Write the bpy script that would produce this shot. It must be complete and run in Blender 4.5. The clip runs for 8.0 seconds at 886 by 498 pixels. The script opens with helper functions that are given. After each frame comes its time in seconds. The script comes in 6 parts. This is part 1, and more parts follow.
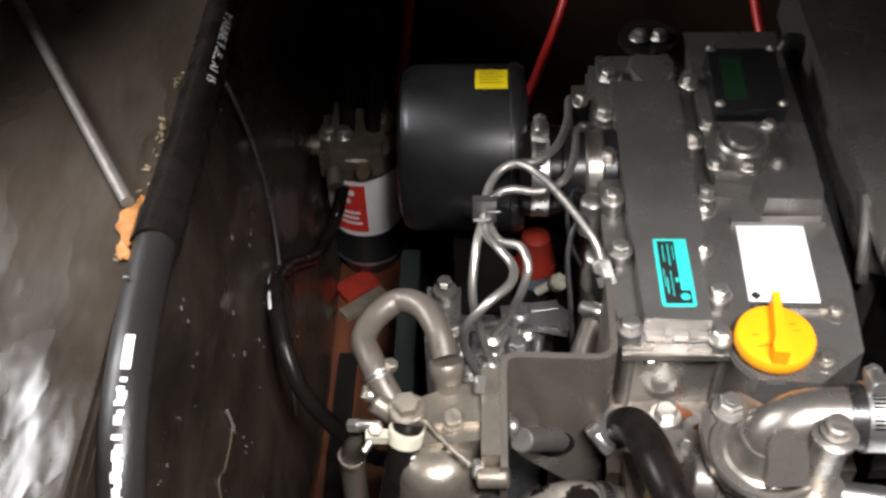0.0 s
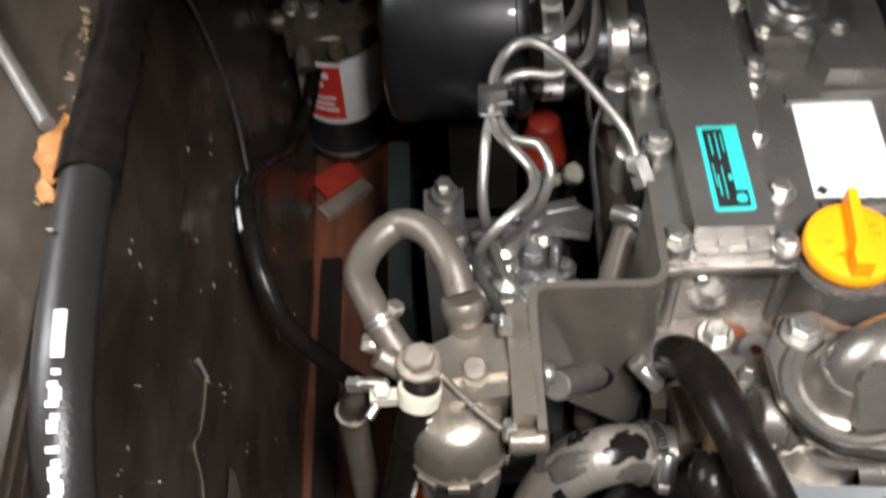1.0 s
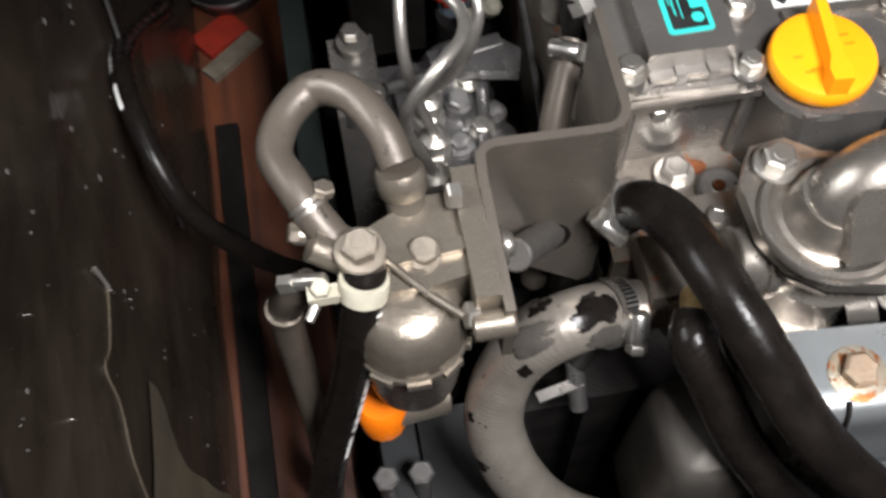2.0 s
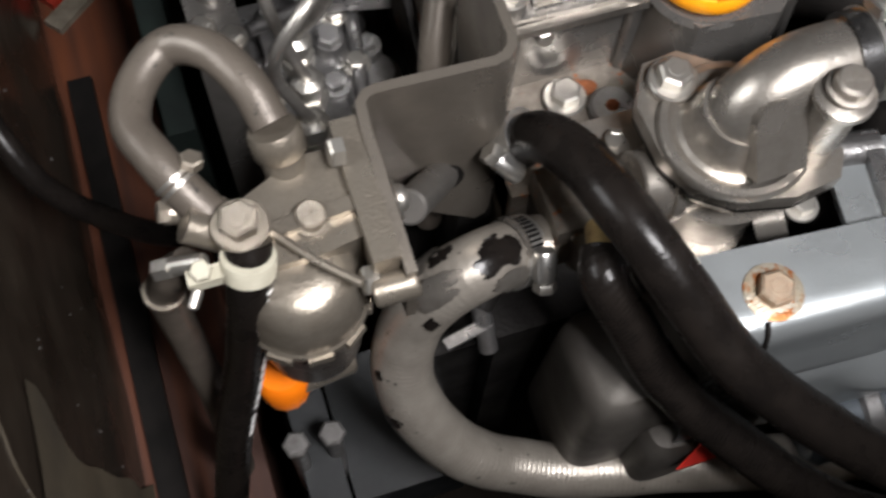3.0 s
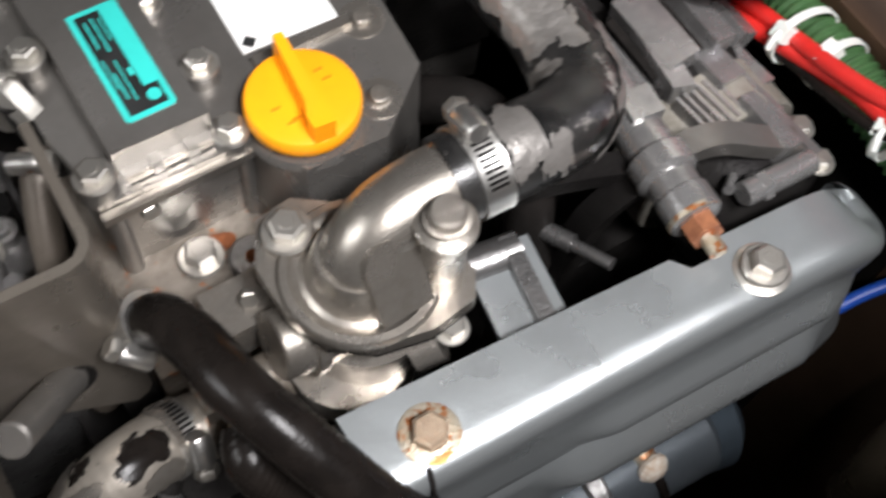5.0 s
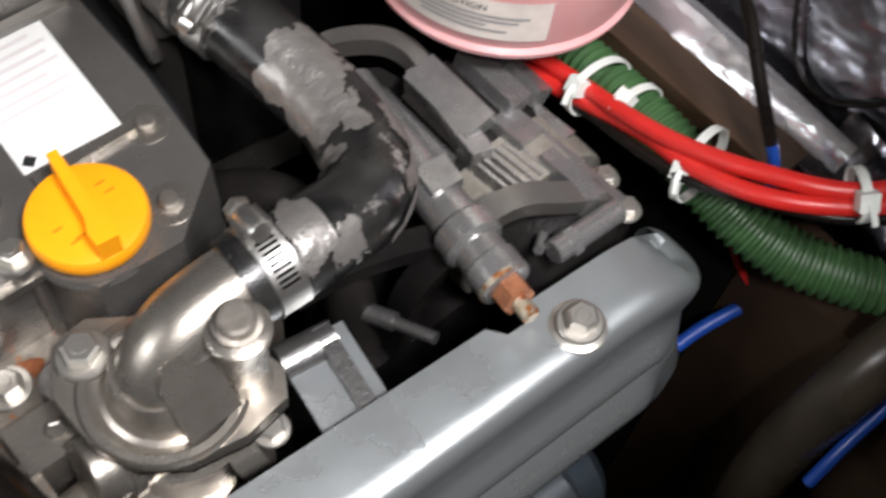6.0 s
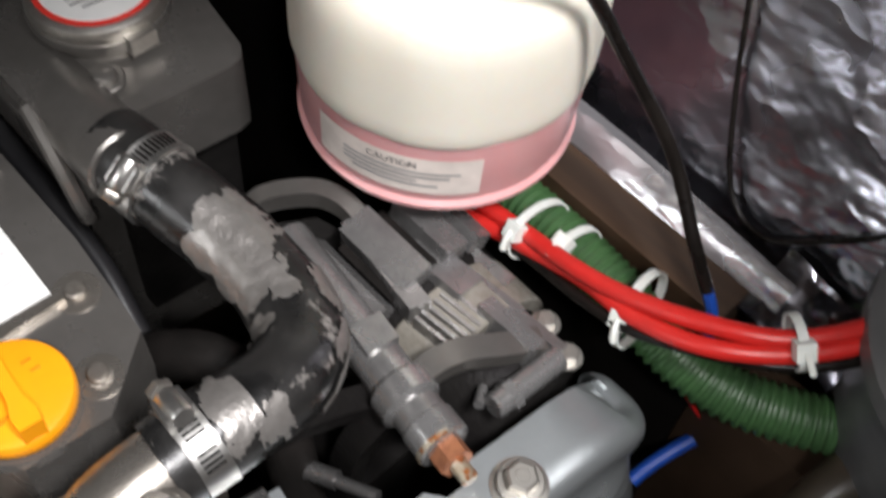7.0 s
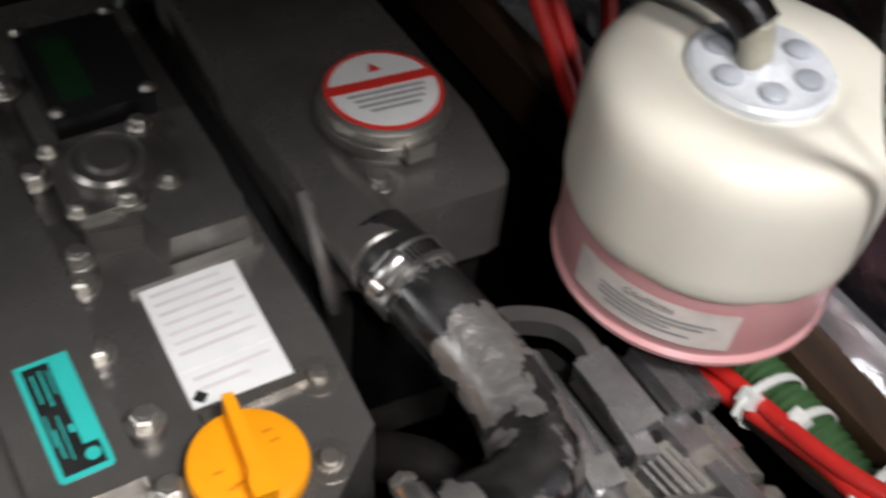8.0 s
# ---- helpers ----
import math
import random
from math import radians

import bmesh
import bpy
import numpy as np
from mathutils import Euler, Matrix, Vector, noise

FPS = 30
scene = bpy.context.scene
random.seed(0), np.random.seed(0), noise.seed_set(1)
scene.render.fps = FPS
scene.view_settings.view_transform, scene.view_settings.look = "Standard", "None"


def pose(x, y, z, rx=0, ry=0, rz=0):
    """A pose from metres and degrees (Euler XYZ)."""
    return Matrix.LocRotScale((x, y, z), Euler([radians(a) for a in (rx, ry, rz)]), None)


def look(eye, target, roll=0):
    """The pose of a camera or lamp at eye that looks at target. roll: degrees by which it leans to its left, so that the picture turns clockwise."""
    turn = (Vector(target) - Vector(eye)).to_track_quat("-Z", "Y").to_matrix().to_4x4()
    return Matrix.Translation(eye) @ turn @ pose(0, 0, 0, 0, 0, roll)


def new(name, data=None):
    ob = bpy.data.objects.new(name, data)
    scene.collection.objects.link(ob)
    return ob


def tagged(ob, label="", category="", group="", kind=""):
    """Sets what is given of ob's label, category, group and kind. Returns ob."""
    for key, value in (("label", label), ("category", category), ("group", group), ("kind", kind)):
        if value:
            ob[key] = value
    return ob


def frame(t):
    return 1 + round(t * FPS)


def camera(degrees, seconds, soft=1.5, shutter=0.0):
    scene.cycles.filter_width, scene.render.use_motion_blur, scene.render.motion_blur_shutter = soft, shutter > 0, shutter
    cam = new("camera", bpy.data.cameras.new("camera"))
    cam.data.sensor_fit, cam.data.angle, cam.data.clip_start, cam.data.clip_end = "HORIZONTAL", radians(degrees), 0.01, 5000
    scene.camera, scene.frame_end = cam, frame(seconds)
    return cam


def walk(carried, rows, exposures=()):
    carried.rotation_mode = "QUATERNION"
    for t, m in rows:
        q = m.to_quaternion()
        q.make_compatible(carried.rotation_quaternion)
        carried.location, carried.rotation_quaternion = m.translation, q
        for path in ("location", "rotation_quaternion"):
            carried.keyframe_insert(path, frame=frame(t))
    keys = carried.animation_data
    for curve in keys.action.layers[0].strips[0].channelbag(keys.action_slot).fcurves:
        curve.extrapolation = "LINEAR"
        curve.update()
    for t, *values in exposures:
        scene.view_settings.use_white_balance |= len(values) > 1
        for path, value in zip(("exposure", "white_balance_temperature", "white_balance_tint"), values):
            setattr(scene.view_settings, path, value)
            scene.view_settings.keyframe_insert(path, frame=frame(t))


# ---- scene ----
cam = camera(44.1, 8.0, soft=2.7, shutter=0.5)
PATH = [
    (0, (0.026, 0.037, 1.151), (-0.05, 1.433, -0.28), -2.3),
    (0.5, (0.015, 0.098, 1.11), (-0.058, 1.441, -0.37), -3.0),
    (1, (0.003, 0.143, 1.081), (-0.025, 1.337, -0.523), -3.8),
    (1.5, (-0.009, 0.174, 1.051), (0.035, 1.199, -0.666), -3.8),
    (1.7, (-0.014, 0.185, 1.041), (0.067, 1.165, -0.7), -3.1),
    (2.8, (-0.015, 0.221, 1.007), (0.26, 0.987, -0.82), 3.5),
    (3, (-0.01, 0.228, 1.005), (0.294, 0.959, -0.832), 5.0),
    (3.5, (0.007, 0.235, 0.999), (0.385, 0.938, -0.835), 7.6),
    (4, (0.037, 0.239, 0.999), (0.469, 0.948, -0.821), 7.6),
    (4.5, (0.07, 0.241, 1.002), (0.562, 0.946, -0.804), 7.7),
    (5, (0.093, 0.242, 1.004), (0.682, 0.924, -0.782), 9.3),
    (5.2, (0.103, 0.241, 1.004), (0.729, 0.914, -0.772), 9.3),
    (6.3, (0.152, 0.227, 1.011), (0.949, 0.869, -0.707), 9.5),
    (6.5, (0.162, 0.233, 1.018), (0.973, 0.866, -0.698), 9.6),
    (7, (0.179, 0.241, 1.025), (1.021, 0.964, -0.639), 7.5),
    (7.5, (0.163, 0.254, 1.024), (1.023, 1.144, -0.548), 6.7),
    (8, (0.124, 0.261, 1.01), (0.932, 1.325, -0.478), 8.1),
]
walk(cam, [(t, look(eye, target, roll)) for t, eye, target, roll in PATH],
     exposures=[(0, 0.5), (1.5, 0.45), (3, 0.06), (3.5, 0.06), (4.5, 0.16), (6.5, -0.12), (7.5, -0.25), (8, -0.6)])

# ---- light ----
world = bpy.data.worlds.new("world")
scene.world = world
world.use_nodes = True
world.node_tree.nodes["Background"].inputs[0].default_value = (0.9, 0.95, 1.0, 1)
world.node_tree.nodes["Background"].inputs[1].default_value = 0.006
# an unseen lamp added near the camera, daylight from the open companionway, and a side window behind the lined shelf
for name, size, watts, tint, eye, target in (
        ("unseen_near_lamp", 0.06, 3.3, (1.0, 0.965, 0.97), (0.09, 0.05, 1.30), (0.14, 0.40, 0.55)),
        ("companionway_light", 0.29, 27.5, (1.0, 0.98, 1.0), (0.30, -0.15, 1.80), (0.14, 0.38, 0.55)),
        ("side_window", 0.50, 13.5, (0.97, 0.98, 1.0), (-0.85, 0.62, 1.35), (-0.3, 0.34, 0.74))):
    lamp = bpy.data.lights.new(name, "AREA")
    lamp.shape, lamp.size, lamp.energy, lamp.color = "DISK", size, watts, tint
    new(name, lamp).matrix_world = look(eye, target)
scene.view_settings.exposure = 0.0


# ---- materials ----
def surf(name, col, rough=0.5, metal=0.0, col2=None, scale=40.0, bump=0.15, fine=900.0, wear=None, wear_amount=0.5, wear_scale=70.0, coat=0.0, vary=0.0, transmission=0.0, sub=0.0, spec=0.5):
    """A surface with broad stains, fine grain and, if given, patches of another colour."""
    m = bpy.data.materials.new(name)
    m.use_nodes = True
    nt = m.node_tree
    b = nt.nodes["Principled BSDF"]
    tc = nt.nodes.new("ShaderNodeTexCoord")

    def tex(sc, detail=4.0, rough_=0.6):
        n = nt.nodes.new("ShaderNodeTexNoise")
        n.inputs["Scale"].default_value, n.inputs["Detail"].default_value, n.inputs["Roughness"].default_value = sc, detail, rough_
        nt.links.new(tc.outputs["Object"], n.inputs["Vector"])
        return n

    def mix(fac, a, c):
        n = nt.nodes.new("ShaderNodeMix")
        n.data_type = "RGBA"
        nt.links.new(fac, n.inputs[0])
        for v, i in ((a, 6), (c, 7)):
            if isinstance(v, tuple):
                n.inputs[i].default_value = (*v, 1)
            else:
                nt.links.new(v, n.inputs[i])
        return n.outputs[2]

    def band(src, lo, hi, a=0.0, c=1.0):
        n = nt.nodes.new("ShaderNodeMapRange")
        for i, v in enumerate((lo, hi, a, c)):
            n.inputs[i + 1].default_value = v
        nt.links.new(src, n.inputs[0])
        return n.outputs[0]

    big, small = tex(scale), tex(fine, 2.0)
    col2 = col2 or tuple(c * 0.72 for c in col)
    colour = mix(band(big.outputs[0], 0.35, 0.7), col, col2)
    if wear:
        w = tex(wear_scale, 5.0, 0.7)
        edge = 0.62 - 0.25 * wear_amount
        colour = mix(band(w.outputs[0], edge, edge + 0.05), colour, wear)
    nt.links.new(colour, b.inputs["Base Color"])
    nt.links.new(band(big.outputs[0], 0.3, 0.75, max(rough - 0.08, 0.03), min(rough + 0.12, 1)), b.inputs["Roughness"])
    b.inputs["Metallic"].default_value = metal
    b.inputs["Coat Weight"].default_value = coat
    b.inputs["Specular IOR Level"].default_value = spec
    b.inputs["Transmission Weight"].default_value = transmission
    if sub:
        b.inputs["Subsurface Weight"].default_value = sub
        b.inputs["Subsurface Radius"].default_value = (0.03, 0.02, 0.015)
    if bump:
        bp = nt.nodes.new("ShaderNodeBump")
        bp.inputs["Strength"].default_value, bp.inputs["Distance"].default_value = bump, 0.0006
        nt.links.new(small.outputs[0], bp.inputs["Height"])
        nt.links.new(bp.outputs[0], b.inputs["Normal"])
    return m


def sheeting(name, col, col2, rough, metal, crease, scale, specks=None):
    """Wrinkled sheet: long creases from stretched noise."""
    m = surf(name, col, rough, metal, col2, scale=9.0, bump=0.0, wear=specks, wear_amount=-0.36, wear_scale=170.0)
    nt = m.node_tree
    tc = nt.nodes.new("ShaderNodeTexCoord")
    h = None
    for sc, turn, amp in ((scale, 0.5, 1.0), (scale * 2.7, 1.3, 0.5), (scale * 0.5, 2.2, 1.4)):
        mp = nt.nodes.new("ShaderNodeMapping")
        mp.inputs["Rotation"].default_value = (0.3, turn * 0.7, turn)
        mp.inputs["Scale"].default_value = (1.0, 0.45, 0.7)
        n = nt.nodes.new("ShaderNodeTexNoise")
        n.inputs["Scale"].default_value, n.inputs["Detail"].default_value = sc, 3.0
        nt.links.new(tc.outputs["Object"], mp.inputs[0])
        nt.links.new(mp.outputs[0], n.inputs["Vector"])
        ab = nt.nodes.new("ShaderNodeMath")
        ab.operation = "PINGPONG"
        ab.inputs[1].default_value = 0.5
        nt.links.new(n.outputs[0], ab.inputs[0])
        mu = nt.nodes.new("ShaderNodeMath")
        mu.operation = "MULTIPLY"
        mu.inputs[1].default_value = amp
        nt.links.new(ab.outputs[0], mu.inputs[0])
        if h is None:
            h = mu.outputs[0]
        else:
            ad = nt.nodes.new("ShaderNodeMath")
            nt.links.new(h, ad.inputs[0])
            nt.links.new(mu.outputs[0], ad.inputs[1])
            h = ad.outputs[0]
    bp = nt.nodes.new("ShaderNodeBump")
    bp.inputs["Strength"].default_value, bp.inputs["Distance"].default_value = crease, 0.012
    nt.links.new(h, bp.inputs["Height"])
    nt.links.new(bp.outputs[0], nt.nodes["Principled BSDF"].inputs["Normal"])
    return m


def grained(name, light, dark, rough=0.5):
    """Wood with its grain along y."""
    m = surf(name, light, rough, 0.0, dark, scale=14.0, bump=0.1)
    nt = m.node_tree
    tc = nt.nodes.new("ShaderNodeTexCoord")
    mp = nt.nodes.new("ShaderNodeMapping")
    mp.inputs["Scale"].default_value = (90, 4, 90)
    n = nt.nodes.new("ShaderNodeTexNoise")
    n.inputs["Detail"].default_value, n.inputs["Scale"].default_value = 5.0, 1.0
    r = nt.nodes.new("ShaderNodeValToRGB")
    r.color_ramp.elements[0].position, r.color_ramp.elements[0].color = 0.35, (*dark, 1)
    r.color_ramp.elements[1].position, r.color_ramp.elements[1].color = 0.7, (*light, 1)
    nt.links.new(tc.outputs["Object"], mp.inputs[0])
    nt.links.new(mp.outputs[0], n.inputs["Vector"])
    nt.links.new(n.outputs[0], r.inputs[0])
    nt.links.new(r.outputs[0], nt.nodes["Principled BSDF"].inputs["Base Color"])
    return m


PAINT = surf("engine_paint", (0.25, 0.238, 0.222), 0.30, 0.72, (0.18, 0.17, 0.157), 30, 0.16, 1400)
BRACKET_PAINT = surf("bracket_paint", (0.24, 0.213, 0.18), 0.31, 0.7, (0.175, 0.153, 0.128), 25, 0.25, 1100)
CAST = surf("cast_paint", (0.42, 0.39, 0.35), 0.30, 0.85, (0.25, 0.228, 0.20), 55, 0.3, 900)
FILTER_PAINT = surf("filter_paint", (0.32, 0.285, 0.235), 0.32, 0.75, (0.21, 0.182, 0.147), 60, 0.4, 800)
RUSTY_CAST = surf("rusty_cast", (0.24, 0.215, 0.185), 0.48, 0.65, (0.13, 0.108, 0.085), 60, 0.6, 500, (0.30, 0.10, 0.03), 0.12, 130)
GUARD = surf("guard_paint", (0.40, 0.425, 0.43), 0.31, 0.74, (0.33, 0.355, 0.365), 18, 0.25, 1500, (0.46, 0.455, 0.43), -0.25, 240)
ALLOY = surf("bare_alloy", (0.36, 0.355, 0.35), 0.32, 0.9, (0.2, 0.193, 0.19), 60, 0.5, 500)
STEEL = surf("zinc_steel", (0.56, 0.54, 0.50), 0.36, 0.92, (0.42, 0.40, 0.36), 160, 0.12, 900)
STAINLESS = surf("stainless", (0.70, 0.69, 0.66), 0.33, 0.95, (0.5, 0.49, 0.47), 90, 0.1, 1200)
RUST_STEEL = surf("rusting_bolt", (0.50, 0.46, 0.38), 0.4, 0.7, (0.36, 0.28, 0.18), 140, 0.5, 700, (0.34, 0.12, 0.035), 0.4, 160)
COPPER = surf("copper_nut", (0.48, 0.20, 0.10), 0.45, 0.6, (0.28, 0.11, 0.06), 200, 0.5, 700)
RUST = surf("rust", (0.28, 0.085, 0.026), 0.85, 0.0, (0.15, 0.048, 0.016), 160, 0.8, 500)
PIPE = surf("pipe_steel", (0.50, 0.475, 0.44), 0.36, 0.85, (0.34, 0.32, 0.29), 90, 0.35, 900)
BLACK_PAINT = surf("black_paint", (0.010, 0.010, 0.011), 0.34, 0.0, (0.014, 0.014, 0.015), 20, 0.12, 1100, coat=0.15)
BLACK_IRON = surf("black_iron", (0.008, 0.0075, 0.007), 0.5, 0.0, (0.014, 0.012, 0.011), 50, 0.5, 500, spec=0.08)
GREEN_IRON = surf("green_grey_iron", (0.012, 0.017, 0.015), 0.55, 0.1, (0.009, 0.012, 0.011), 50, 0.4, 500, spec=0.15)
# near black for deep parts: the shade of the gaps is in the colour
SHADED_METAL = surf("shaded_metal", (0.018, 0.017, 0.016), 0.42, 0.2, (0.009, 0.008, 0.008), 35, 0.8, 400, spec=0.08)
RUBBER = surf("black_rubber", (0.006, 0.005, 0.0045), 0.27, 0.0, (0.010, 0.008, 0.0068), 60, 0.2, 600, spec=0.15)
RUBBER_DULL = surf("dull_rubber", (0.016, 0.015, 0.0145), 0.38, 0.0, (0.011, 0.010, 0.010), 60, 0.4, 700, spec=0.4)
PEELED = surf("peeling_rubber", (0.008, 0.008, 0.008), 0.28, 0.0, (0.024, 0.023, 0.022), 40, 0.2, 700, (0.19, 0.178, 0.165), 0.10, 26)
FLAKE = surf("silver_flake", (0.27, 0.255, 0.24), 0.36, 0.6, (0.19, 0.178, 0.165), 80, 0.5, 500)
SILVER_HOSE = surf("silver_hose", (0.34, 0.31, 0.268), 0.36, 0.55, (0.24, 0.216, 0.186), 50, 0.4, 600, (0.05, 0.045, 0.04), -0.08, 90)
LOOP_HOSE = surf("painted_hose", (0.125, 0.106, 0.087), 0.42, 0.35, (0.088, 0.074, 0.06), 40, 0.3, 700, (0.03, 0.028, 0.025), 0.02, 130)
ORANGE = surf("orange_plastic", (0.93, 0.36, 0.008), 0.36, 0.0, (0.86, 0.32, 0.006), 30, 0.08, 900)
RED_PLASTIC = surf("red_plastic", (0.30, 0.028, 0.014), 0.42, 0.0, (0.2, 0.018, 0.010), 60, 0.15)
RED_WIRE = surf("red_cable", (0.58, 0.022, 0.018), 0.36, 0.0, (0.48, 0.018, 0.014), 60, 0.1)
BLUE_WIRE = surf("blue_cable", (0.015, 0.075, 0.40), 0.36, 0.0, (0.012, 0.06, 0.33), 60, 0.1)
GREEN_HOSE = surf("green_hose", (0.05, 0.115, 0.042), 0.42, 0.0, (0.03, 0.075, 0.026), 60, 0.2)
WHITE_TIE = surf("nylon_tie", (0.72, 0.74, 0.70), 0.4, 0.0, (0.6, 0.62, 0.58), 90, 0.1, sub=0.1)
CREAM = surf("cream_clip", (0.50, 0.475, 0.38), 0.4, 0.0, (0.36, 0.335, 0.26), 90, 0.2)
TANK_TOP = surf("tank_plastic", (0.82, 0.79, 0.69), 0.38, 0.0, (0.78, 0.74, 0.63), 20, 0.08, sub=0.35)
TANK_PINK = surf("coolant_in_tank", (0.68, 0.36, 0.36), 0.36, 0.0, (0.62, 0.31, 0.31), 20, 0.08, sub=0.3)
PAPER = surf("label_paper", (0.80, 0.80, 0.78), 0.4, 0.0, (0.74, 0.74, 0.72), 60, 0.05)
FAINT_INK = surf("faint_print", (0.70, 0.66, 0.655), 0.4, 0.0, (0.62, 0.575, 0.57))
INK = surf("grey_print", (0.33, 0.33, 0.33), 0.5, 0.0, (0.28, 0.28, 0.28), 60, 0.0)
BLACK_INK = surf("black_print", (0.012, 0.014, 0.014), 0.4, 0.0, (0.02, 0.02, 0.02), 60, 0.0)
CYAN = surf("teal_label", (0.035, 0.50, 0.45), 0.35, 0.0, (0.03, 0.45, 0.40), 60, 0.04)
YELLOW = surf("yellow_label", (0.80, 0.62, 0.01), 0.4, 0.0, (0.74, 0.57, 0.01), 60, 0.04)
RED_INK = surf("red_print", (0.68, 0.04, 0.03), 0.4, 0.0, (0.6, 0.035, 0.025), 60, 0.04)
WHITE_INK = surf("white_print", (0.82, 0.82, 0.80), 0.4, 0.0, (0.72, 0.72, 0.7), 200, 0.0)
GREY_PLASTIC = surf("grey_plastic", (0.11, 0.11, 0.11), 0.35, 0.0, (0.085, 0.085, 0.085), 30, 0.1)
MILKY = surf("milky_hose", (0.055, 0.043, 0.030), 0.3, 0.0, (0.03, 0.024, 0.017), 40, 0.1)
LINING = sheeting("black_lining", (0.018, 0.0135, 0.010), (0.040, 0.031, 0.023), 0.29, 0.0, 0.6, 8.5, (0.26, 0.22, 0.17))
FOIL = sheeting("foil", (0.34, 0.34, 0.37), (0.16, 0.16, 0.19), 0.24, 1.0, 0.9, 13.0)
TEAK = grained("oiled_wood", (0.11, 0.030, 0.009), (0.04, 0.011, 0.004), 0.6)
BROWN_BOARD = grained("brown_board", (0.060, 0.030, 0.013), (0.028, 0.014, 0.006), 0.65)
# foil made paler and less metallic, so its bright reflection sits in the colour
FOIL_LIT = sheeting("lit_foil", (0.70, 0.69, 0.70), (0.48, 0.47, 0.49), 0.24, 0.8, 0.6, 16.0)
# dusty brown, lightened: the stronger light low on the side is in the colour
FLAP = surf("dusty_lit_lining", (0.085, 0.07, 0.048), 0.5, 0.0, (0.05, 0.041, 0.029), 14, 0.3, 300)
DIRTY = surf("bilge_paint", (0.014, 0.010, 0.007), 0.7, 0.0, (0.006, 0.005, 0.004), 12, 0.5, 300, spec=0.08)
BACK = surf("back_panel", (0.055, 0.034, 0.022), 0.7, 0.0, (0.03, 0.019, 0.012), 8, 0.4, 300, spec=0.08)
CABIN = surf("cabin_lining", (0.17, 0.125, 0.09), 0.6, 0.0, (0.12, 0.088, 0.064), 4, 0.1, 200)
TAPE = surf("brown_tape", (0.34, 0.15, 0.045), 0.5, 0.0, (0.20, 0.08, 0.022), 120, 0.6)
DULL_ROD = surf("dull_rod", (0.16, 0.148, 0.135), 0.45, 0.4, (0.10, 0.09, 0.08), 90, 0.4, 500, (0.34, 0.31, 0.27), -0.1, 110)
CREAM_PAINT = surf("cream_paint", (0.8, 0.77, 0.68), 0.5, 0.0, (0.7, 0.67, 0.58), 12, 0.1)

# ---- building blocks ----
PLACE = {}


def thing(name, loc, label, category, group="", kind=""):
    ob = new(name)
    ob.location, ob.empty_display_size = loc, 0.02
    PLACE[ob] = Matrix.Translation(loc)
    return tagged(ob, label, category, group, kind)


def attach(ob, parent, label=""):
    if parent is not None:
        ob.parent = parent
        ob.matrix_parent_inverse = PLACE[parent].inverted()
    PLACE[ob] = ob.matrix_basis.copy()
    return tagged(ob, label)


def part(name, bm, material, parent, label="", smooth=40):
    me = bpy.data.meshes.new(name)
    bmesh.ops.recalc_face_normals(bm, faces=bm.faces)
    bm.to_mesh(me)
    bm.free()
    me.materials.append(material)
    if smooth:
        me.polygons.foreach_set("use_smooth", [True] * len(me.polygons))
        me.set_sharp_from_angle(angle=radians(smooth))
    return attach(new(name, me), parent, label)


def setting(name, bm, material, label, category):
    return tagged(part(name, bm, material, None, "", 30), label, category, kind="structure")


def join(*bms):
    out = bmesh.new()
    for b in bms:
        me = bpy.data.meshes.new("join")
        b.to_mesh(me)
        out.from_mesh(me)
        b.free()
        bpy.data.meshes.remove(me)
    return out


def bevelled(bm, width, segments=2, sharp=30):
    edges = [e for e in bm.edges if len(e.link_faces) == 2 and e.calc_face_angle(0) > radians(sharp)]
    if width and edges:
        bmesh.ops.bevel(bm, geom=edges, offset=width, segments=segments, affect="EDGES", profile=0.5, clamp_overlap=True)
    return bm


def prism(outline, z0, z1, bevel=0.0, segments=2, taper=0.0):
    bm = bmesh.new()
    cx = sum(p[0] for p in outline) / len(outline)
    cy = sum(p[1] for p in outline) / len(outline)
    low = [bm.verts.new((cx + (x - cx) * (1 + taper), cy + (y - cy) * (1 + taper), z0)) for x, y in outline]
    high = [bm.verts.new((x, y, z1)) for x, y in outline]
    n = len(outline)
    bm.faces.new(high)
    bm.faces.new(low[::-1])
    for i in range(n):
        bm.faces.new((low[i], low[(i + 1) % n], high[(i + 1) % n], high[i]))
    return bevelled(bm, bevel, segments)


def box(x0, x1, y0, y1, z0, z1, bevel=0.0, segments=2):
    return prism([(x0, y0), (x1, y0), (x1, y1), (x0, y1)], z0, z1, bevel, segments)


def moved(bm, m):
    bmesh.ops.transform(bm, matrix=m, verts=bm.verts)
    return bm


def axis(a, b):
    """The pose with its z from a towards b."""
    d = Vector(b) - Vector(a)
    return Matrix.Translation(a) @ d.to_track_quat("Z", "Y").to_matrix().to_4x4()


def lathe(profile, m=None, n=28, squash=1.0, lobes=0.0):
    """Turned round z: profile of (radius, height), closed at both ends; lobes: eight soft flats."""
    bm = bmesh.new()
    rings = []
    for r, z in profile:
        ring = []
        for i in range(n):
            a = 2 * math.pi * i / n
            q = r * (1 + lobes * (abs(math.cos(4 * a)) ** 0.7 - 0.6))
            ring.append(bm.verts.new((q * math.cos(a), q * squash * math.sin(a), z)))
        rings.append(ring)
    for a, b in zip(rings[:-1], rings[1:]):
        for i in range(n):
            bm.faces.new((a[i], a[(i + 1) % n], b[(i + 1) % n], b[i]))
    bm.faces.new(rings[0][::-1])
    bm.faces.new(rings[-1])
    return moved(bm, m) if m is not None else bm


